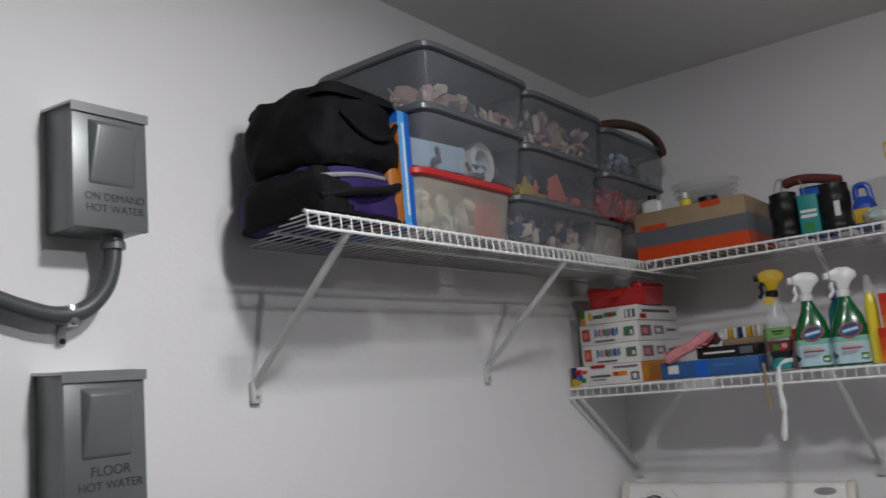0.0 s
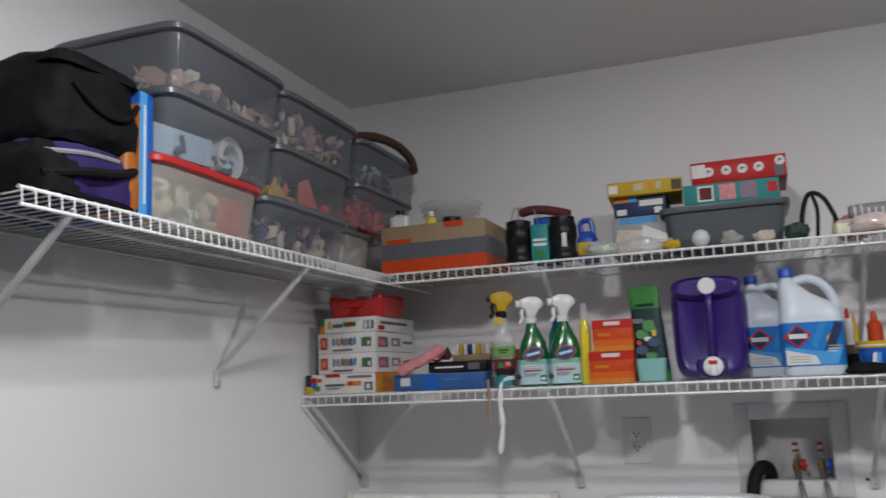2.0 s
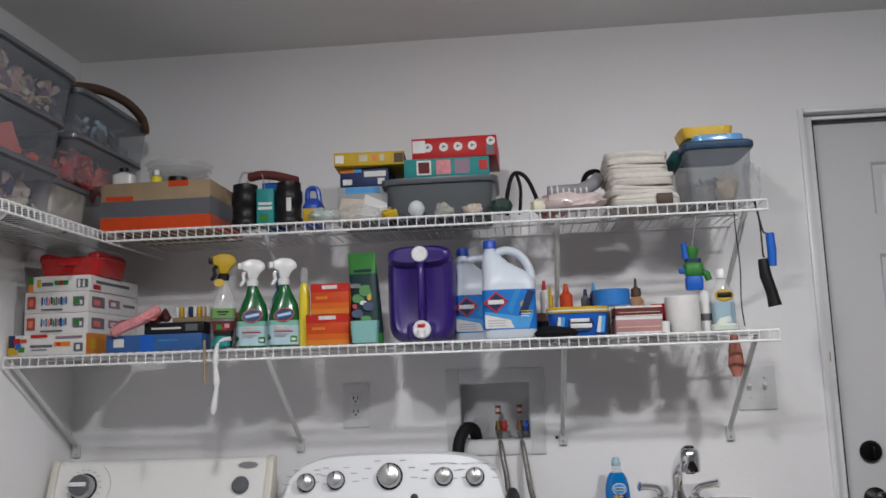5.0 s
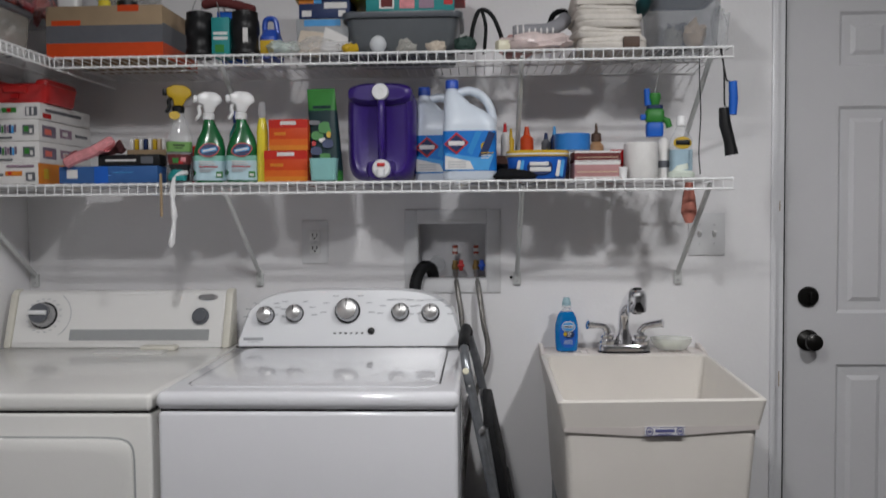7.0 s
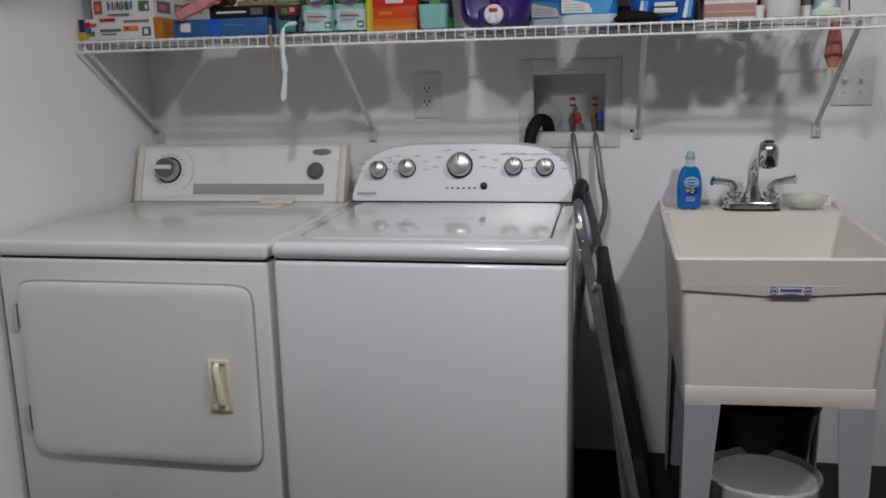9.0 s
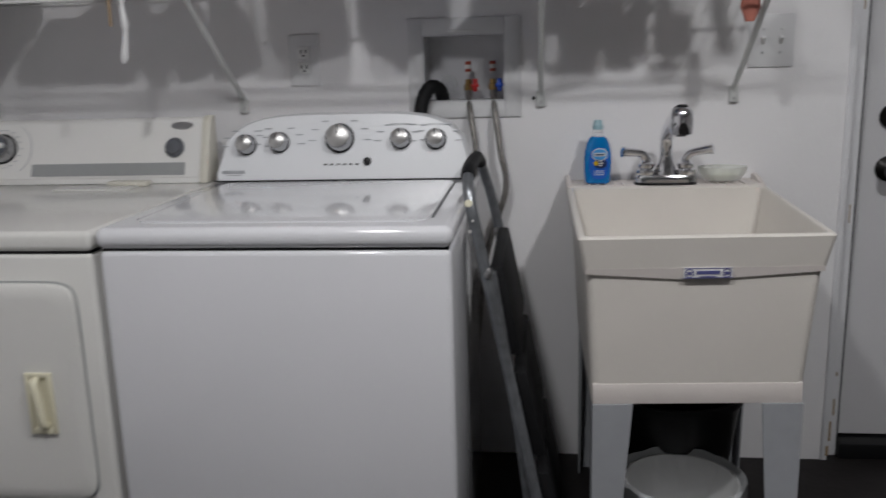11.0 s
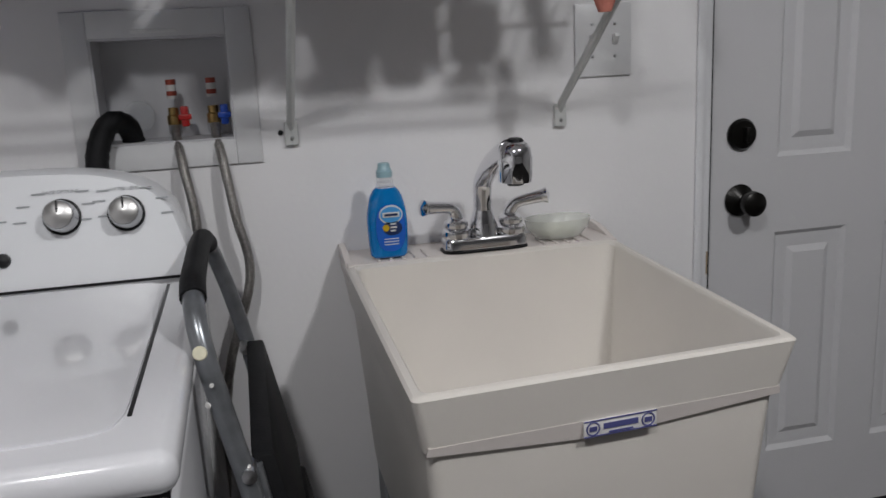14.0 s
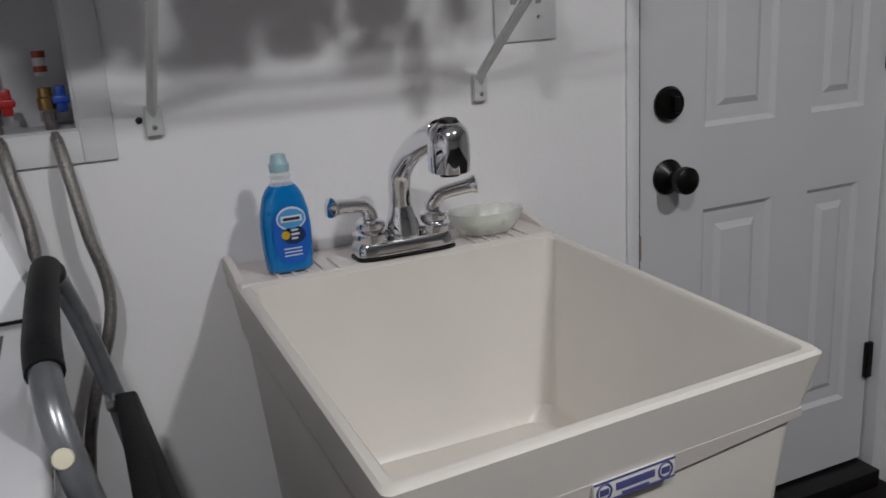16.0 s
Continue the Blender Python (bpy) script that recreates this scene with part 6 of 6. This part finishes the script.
solo("yellow_cloth_pack", stack([(0.13, 0.12, 0, 6), (0.145, 0.13, 0.015, 5), (0.15, 0.13, 0.030, 6)], 32), paint("yellow_cloth", (0.75, 0.48, 0.06)), "folded yellow cleaning cloth pack", "cloth", (2.048, -0.27, 1.981))
ob = thing("teal_bottle", "dark teal bottle lying beside the clear bin", "bottle", (1.955, -0.27, U1 + 0.118))
part("bottle", moved(lathe([(0, -0.03), (0.020, -0.03), (0.022, 0.0), (0.020, 0.04), (0.012, 0.05), (0, 0.051)], 20), pose(0, 0, 0.02, 60, 30)), mat("dark_teal", (0.015, 0.10, 0.11), 0.3), ob)
crumpled("clear_film", "crumpled clear film hanging at the shelf end", "plastic bag", (2.150, -0.36, U1), (0.04, 0.08, 0.13), mat("clear_film", (0.7, 0.72, 0.74), 0.08, alpha=0.3), 21)

# ---- side shelf: bags and bins ----
bag1 = thing("black_camera_bag", "black nylon bag on top of a purple bag", "bag", (0.168, -1.590, 1.882))
part("body", crumple(stack([(0.22, 0.20, 0, 6), (0.245, 0.225, 0.02, 5), (0.243, 0.224, 0.06, 5), (0.24, 0.222, 0.105, 5), (0.215, 0.205, 0.145, 6, 0.0, 0.01)], 40), 0.011, 16), FABRIC_BLACK, bag1)
part("flap", crumple(stack([(0.235, 0.220, 0.135, 6, 0, 0.01), (0.225, 0.212, 0.152, 6, 0, 0.012), (0.16, 0.15, 0.168, 5, 0.01, 0.02)], 40), 0.012, 14, 3), FABRIC_BLACK, bag1)
part("strap", tube(curved([(0.118, -0.07, 0.10), (0.128, -0.01, 0.06), (0.128, 0.05, 0.065), (0.118, 0.09, 0.10)]), 0.006), FABRIC_BLACK, bag1)
bag2 = thing("purple_duffel_bag", "purple and black zipped duffel bag", "bag", (0.170, -1.605, U1))
part("body", crumple(stack([(0.22, 0.20, 0, 6), (0.25, 0.235, 0.012, 5), (0.255, 0.24, 0.06, 4), (0.235, 0.22, 0.092, 4), (0.18, 0.17, 0.099, 5)], 40), 0.008, 18, 7), FABRIC_PURPLE, bag2)
part("base", stack([(0.252, 0.237, 0.002, 5), (0.256, 0.242, 0.006, 5), (0.254, 0.240, 0.009, 5)], 40), FABRIC_BLACK, bag2)
part("side_panel", crumple(stack([(0.22, 0.10, 0.004, 5, 0.018, -0.078), (0.228, 0.102, 0.06, 5, 0.018, -0.077), (0.19, 0.09, 0.09, 5, 0.01, -0.075)], 32), 0.006, 20, 2), FABRIC_BLACK, bag2)
part("strap", tube(curved([(0.118, -0.12, 0.030), (0.136, -0.05, 0.044), (0.136, 0.03, 0.056), (0.124, 0.09, 0.074)]), 0.008), FABRIC_BLACK, bag2, "black webbing strap")
part("zip", tube(curved([(0.112, -0.11, 0.070), (0.126, -0.03, 0.080), (0.122, 0.05, 0.084)]), 0.005), GREYFAB, bag2, "grey zip")
carton("orange_blue_box", "tall slim box with blue spine and orange front", 0.03, 0.285, -1.492, -1.455, U1, 2.018, BLUEP, [("r", 0.0, 0.55, 0, 1, SKY), ("f", 0.3, 1, 0.05, 0.9, ORANGE_Y), ("f", 0.6, 0.9, 0.2, 0.45, YELLOW), ("r", 0.3, 0.45, 0.1, 0.9, WHITE)])
solo("orange_packet", stack([(0.10, 0.05, 0, 4), (0.12, 0.06, 0.05, 3), (0.10, 0.03, 0.12, 4)]), paint("deep_orange_film", (0.36, 0.12, 0.02)), "orange snack packet squeezed beside the bag", "packet", (0.235, -1.515, U1))


def storage_bin(y0, y1, z0, h, depth, tint, lid, label, items, seed, handle=False, x=0.006):
    w, cy = y1 - y0, (y0 + y1) / 2
    ob = thing("storage_bin", label, "storage bin", (x + depth / 2, cy, z0), 0, "stacked storage bins")
    part("bin", stack([(depth * 0.84, w * 0.88, 0, 10), (depth * 0.86, w * 0.90, 0.004, 10), (depth * 0.94, w * 0.965, h - 0.016, 10)], 44), tint, ob)
    part("lid", stack([(depth * 0.965, w * 0.985, h - 0.020, 10), (depth, w, h - 0.016, 10), (depth, w, h - 0.006, 10), (depth * 0.97, w * 0.98, h - 0.0015, 10), (depth * 0.93, w * 0.95, h - 0.001, 10)], 44), lid, ob, "snap-on plastic lid")
    random.seed(seed)
    lumps = bmesh.new()
    cols = items[2]
    for k in range(items[0] * 4):
        m = random.uniform(0.007, 0.019)
        bm = bmesh.new()
        if k % 4:
            bmesh.ops.create_icosphere(bm, subdivisions=2, radius=1)
            off = Vector((k * 1.7, seed, 0))
            for v in bm.verts:
                v.co *= 1 + 0.45 * noise.noise(v.co * 1.6 + off)
        else:
            bmesh.ops.create_cube(bm, size=1.5)
            bmesh.ops.bevel(bm, geom=list(bm.edges), offset=0.2, segments=1, affect="EDGES")
        for f in bm.faces:
            f.material_index = k % len(cols)
        q = Euler((random.uniform(0, 3), random.uniform(0, 3), random.uniform(0, 3))).to_matrix().to_4x4()
        bmesh.ops.transform(bm, matrix=Matrix.Translation((random.uniform(-0.3, 0.36) * depth, random.uniform(-0.40, 0.40) * w, 0.010 + m * 0.6 + random.random() ** 1.4 * items[1] * h)) @ q @ Matrix.Diagonal((m * random.uniform(0.8, 2.4), m * random.uniform(0.7, 1.3), m * random.uniform(0.3, 0.7), 1)), verts=bm.verts)
        lumps = join(lumps, bm)
    me_ob = solo("bin_contents", lumps, cols[0], "mixed small craft supplies inside a clear bin", "craft supplies", (x + depth / 2, cy, z0), kind="stuff")
    for m in cols[1:]:
        me_ob.data.materials.append(m)
    return ob


E_BINS = (
    (-1.470, -1.085, U1, 0.128, 0.300, MILKY, RED, "clear round-cornered container with red lid", (44, 0.62, (PALE, STRAW, AQUA, WHITE, STRAW)), False),
    (-1.452, -1.040, 1.911, 0.133, 0.320, CLEARBIN, LIDGREY, "smoky clear storage bin with papers and a roll", (16, 0.22, (PAPERB, WHITE, GREYP)), False),
    (-1.445, -1.020, 2.046, 0.130, 0.330, CLEARBIN, LIDGREY, "smoky clear storage bin with a grey lid", (34, 0.22, (PALE, ROSE, GREYP, PALE)), False),
    (-1.075, -0.625, U1, 0.124, 0.295, CLEARBIN, LIDGREY, "smoky clear storage bin full of dolls' clothes", (64, 0.6, (MAUVE, PALE, ROSE, NAVY, PALE)), False),
    (-1.018, -0.615, 1.907, 0.134, 0.300, CLEARBIN, LIDGREY, "smoky clear storage bin with coloured paper", (16, 0.3, (SALMON, YELLOW, GREYP)), False),
    (-1.005, -0.580, 2.042, 0.136, 0.310, CLEARBIN, LIDGREY, "smoky clear storage bin full of beads and trinkets", (72, 0.6, (PALE, ROSE, BEIGE, STRAW, PALE, MAUVE)), False),
    (-0.612, -0.400, U1, 0.122, 0.255, MILKY, LIDGREY, "milky clear container with a dark lid", (18, 0.5, (WHITE, GREYFAB)), False),
    (-0.572, -0.150, 1.905, 0.132, 0.300, CLEARBIN, LIDGREY, "smoky clear storage bin with red items", (44, 0.68, (SALMON, RED, SALMON)), False),
    (-0.560, -0.100, 2.038, 0.132, 0.305, CLEARBIN, LIDGREY, "smoky clear storage bin with a strap on its lid", (20, 0.5, (PAPERB, GREYP, GREYP)), True),
)
for i, (y0, y1, z0, h, depth, tint, lid, label, items, strap) in enumerate(E_BINS):
    storage_bin(y0, y1, z0, h, depth, tint, lid, label, items, 40 + i)
solo("brown_strap", tube(curved([(0.19, -0.55, 2.182), (0.235, -0.47, 2.200), (0.270, -0.38, 2.216), (0.298, -0.28, 2.210), (0.312, -0.20, 2.182), (0.314, -0.17, 2.140)]), [0.010] + [0.0145] * 29 + [0.011], 10), BROWN, "brown leather strap lying on the top bin", "strap")
crumpled("wrapped_roll", "pinkish rolled goods in shiny film inside the top bin", "packet", (0.225, -1.285, 2.056), (0.12, 0.24, 0.062), mat("pinkish_film", (0.58, 0.40, 0.33), 0.15, var=0.3), 31)
solo("red_card", bx(-0.001, 0.001, -0.055, 0.055, 0, 0.085, 0), REDP, "red card inside the container", "card", (0.268, -1.175, U1 + 0.008), 3)
solo("paper_roll_white", moved(lathe([(0.030, 0), (0.048, 0), (0.048, 0.05), (0.030, 0.05), (0.030, 0.001)], 28), pose(0, 0, 0.05, 0, 90)), WHITEP, "white adhesive tape roll inside the bin", "tape", (0.215, -1.165, 1.917))
solo("paper_sheets", bx(-0.002, 0.002, -0.085, 0.085, 0, 0.060, 0.001), PAPERB, "pale blue paper pack inside the bin", "paper", (0.262, -1.33, 1.925), -6)
solo("yellow_paper", prism([(-0.06, 0), (0.05, 0), (-0.03, 0.05)], -0.001, 0.001, "y"), YELLOW, "folded yellow paper inside the bin", "paper", (0.262, -0.95, 1.914), 90)
solo("orange_paper", prism([(-0.05, 0), (0.06, 0), (0.01, 0.08), (-0.04, 0.06)], -0.001, 0.001, "y"), SALMON, "folded red paper inside the bin", "paper", (0.262, -0.82, 1.914), 90)


INK = mat("faded_marker", (0.045, 0.045, 0.05), 0.6, var=0.5, scale=120)


# ---- electrical boxes on the side wall ----
def disconnect(z0, words):
    y0, y1, d = (-2.064, -1.930, 0.088) if z0 > 1.6 else (-2.085, -1.948, 0.088)
    h = 0.205
    ob = thing("electrical_box", "grey metal disconnect box with handwritten words", "electrical box", (0, (y0 + y1) / 2, z0), 0, "disconnect boxes")
    w = (y1 - y0) / 2
    part("case", bx(0, d - 0.01, -w + 0.004, w - 0.004, 0, h, 0.003), EBOX, ob)
    part("cover", bx(d - 0.012, d, -w, w, 0.0, h - 0.012, 0.003), EBOX, ob, "hinged grey cover")
    part("rain_lip", prism([(0.0, h + 0.004), (d + 0.004, h - 0.002), (d + 0.004, h - 0.018), (d + 0.0015, h - 0.018), (d + 0.0005, h - 0.006), (0.0, h - 0.001)], -w - 0.002, w + 0.002, "y"), mat("galvanised_lip", (0.42, 0.43, 0.44), 0.3, metal=0.7, var=0.08), ob, smooth=False)
    # raised pocket on the cover
    z1, z2 = 0.070, h - 0.026
    pocket = rings([[(d - 0.001, -w + 0.026, z1), (d - 0.001, w - 0.024, z1), (d - 0.001, w - 0.024, z2), (d - 0.001, -w + 0.026, z2)],
                    [(d + 0.003, -w + 0.030, z1 + 0.006), (d + 0.003, w - 0.028, z1 + 0.006), (d + 0.016, w - 0.030, z2 - 0.012), (d + 0.016, -w + 0.036, z2 - 0.012)]])
    bmesh.ops.bevel(pocket, geom=list(pocket.edges), offset=0.003, segments=2, profile=0.5, affect="EDGES")
    part("pocket", pocket, EBOX, ob)
    for text, zz, size in words:
        lettering(text, size, pose(d + 0.0005, 0.006, zz, 90, 0, 90), INK, ob, "writing")
    return ob


disconnect(1.763, (("ON DEMAND", 0.046, 0.0175), ("HOT WATER", 0.027, 0.0175)))
disconnect(1.335, (("FLOOR", 0.046, 0.021), ("HOT WATER", 0.025, 0.0185)))
pipe = thing("conduit", "dark grey flexible electrical conduit clamped to the wall", "conduit", (0, -1.98, 1.60))
path = curved([(0.045, 0.010, 0.150), (0.045, 0.006, 0.11), (0.042, -0.008, 0.07), (0.036, -0.040, 0.038), (0.032, -0.085, 0.030), (0.030, -0.14, 0.042), (0.030, -0.20, 0.060), (0.030, -0.34, 0.085), (0.030, -0.6, 0.10)], 8)
part("pipe", tube(path, 0.0145, 16), CONDUIT, pipe)
part("fitting", moved(lathe([(0, 0), (0.020, 0), (0.020, 0.012), (0.017, 0.014), (0.017, 0.024), (0, 0.025)], 12), pose(0.045, 0.010, 0.139)), EBOX, pipe)
part("clamp", join(bx(0.012, 0.047, -0.068, -0.050, 0.012, 0.048, 0.006), bx(0.0, 0.006, -0.066, -0.052, -0.014, 0.02, 0.002)), STEEL, pipe, "shiny steel strap clamp")
part("screw", moved(lathe([(0, 0), (0.005, 0), (0.004, 0.004), (0, 0.005)], 8), pose(0.006, -0.059, -0.008, 0, 90)), BLACK, pipe)
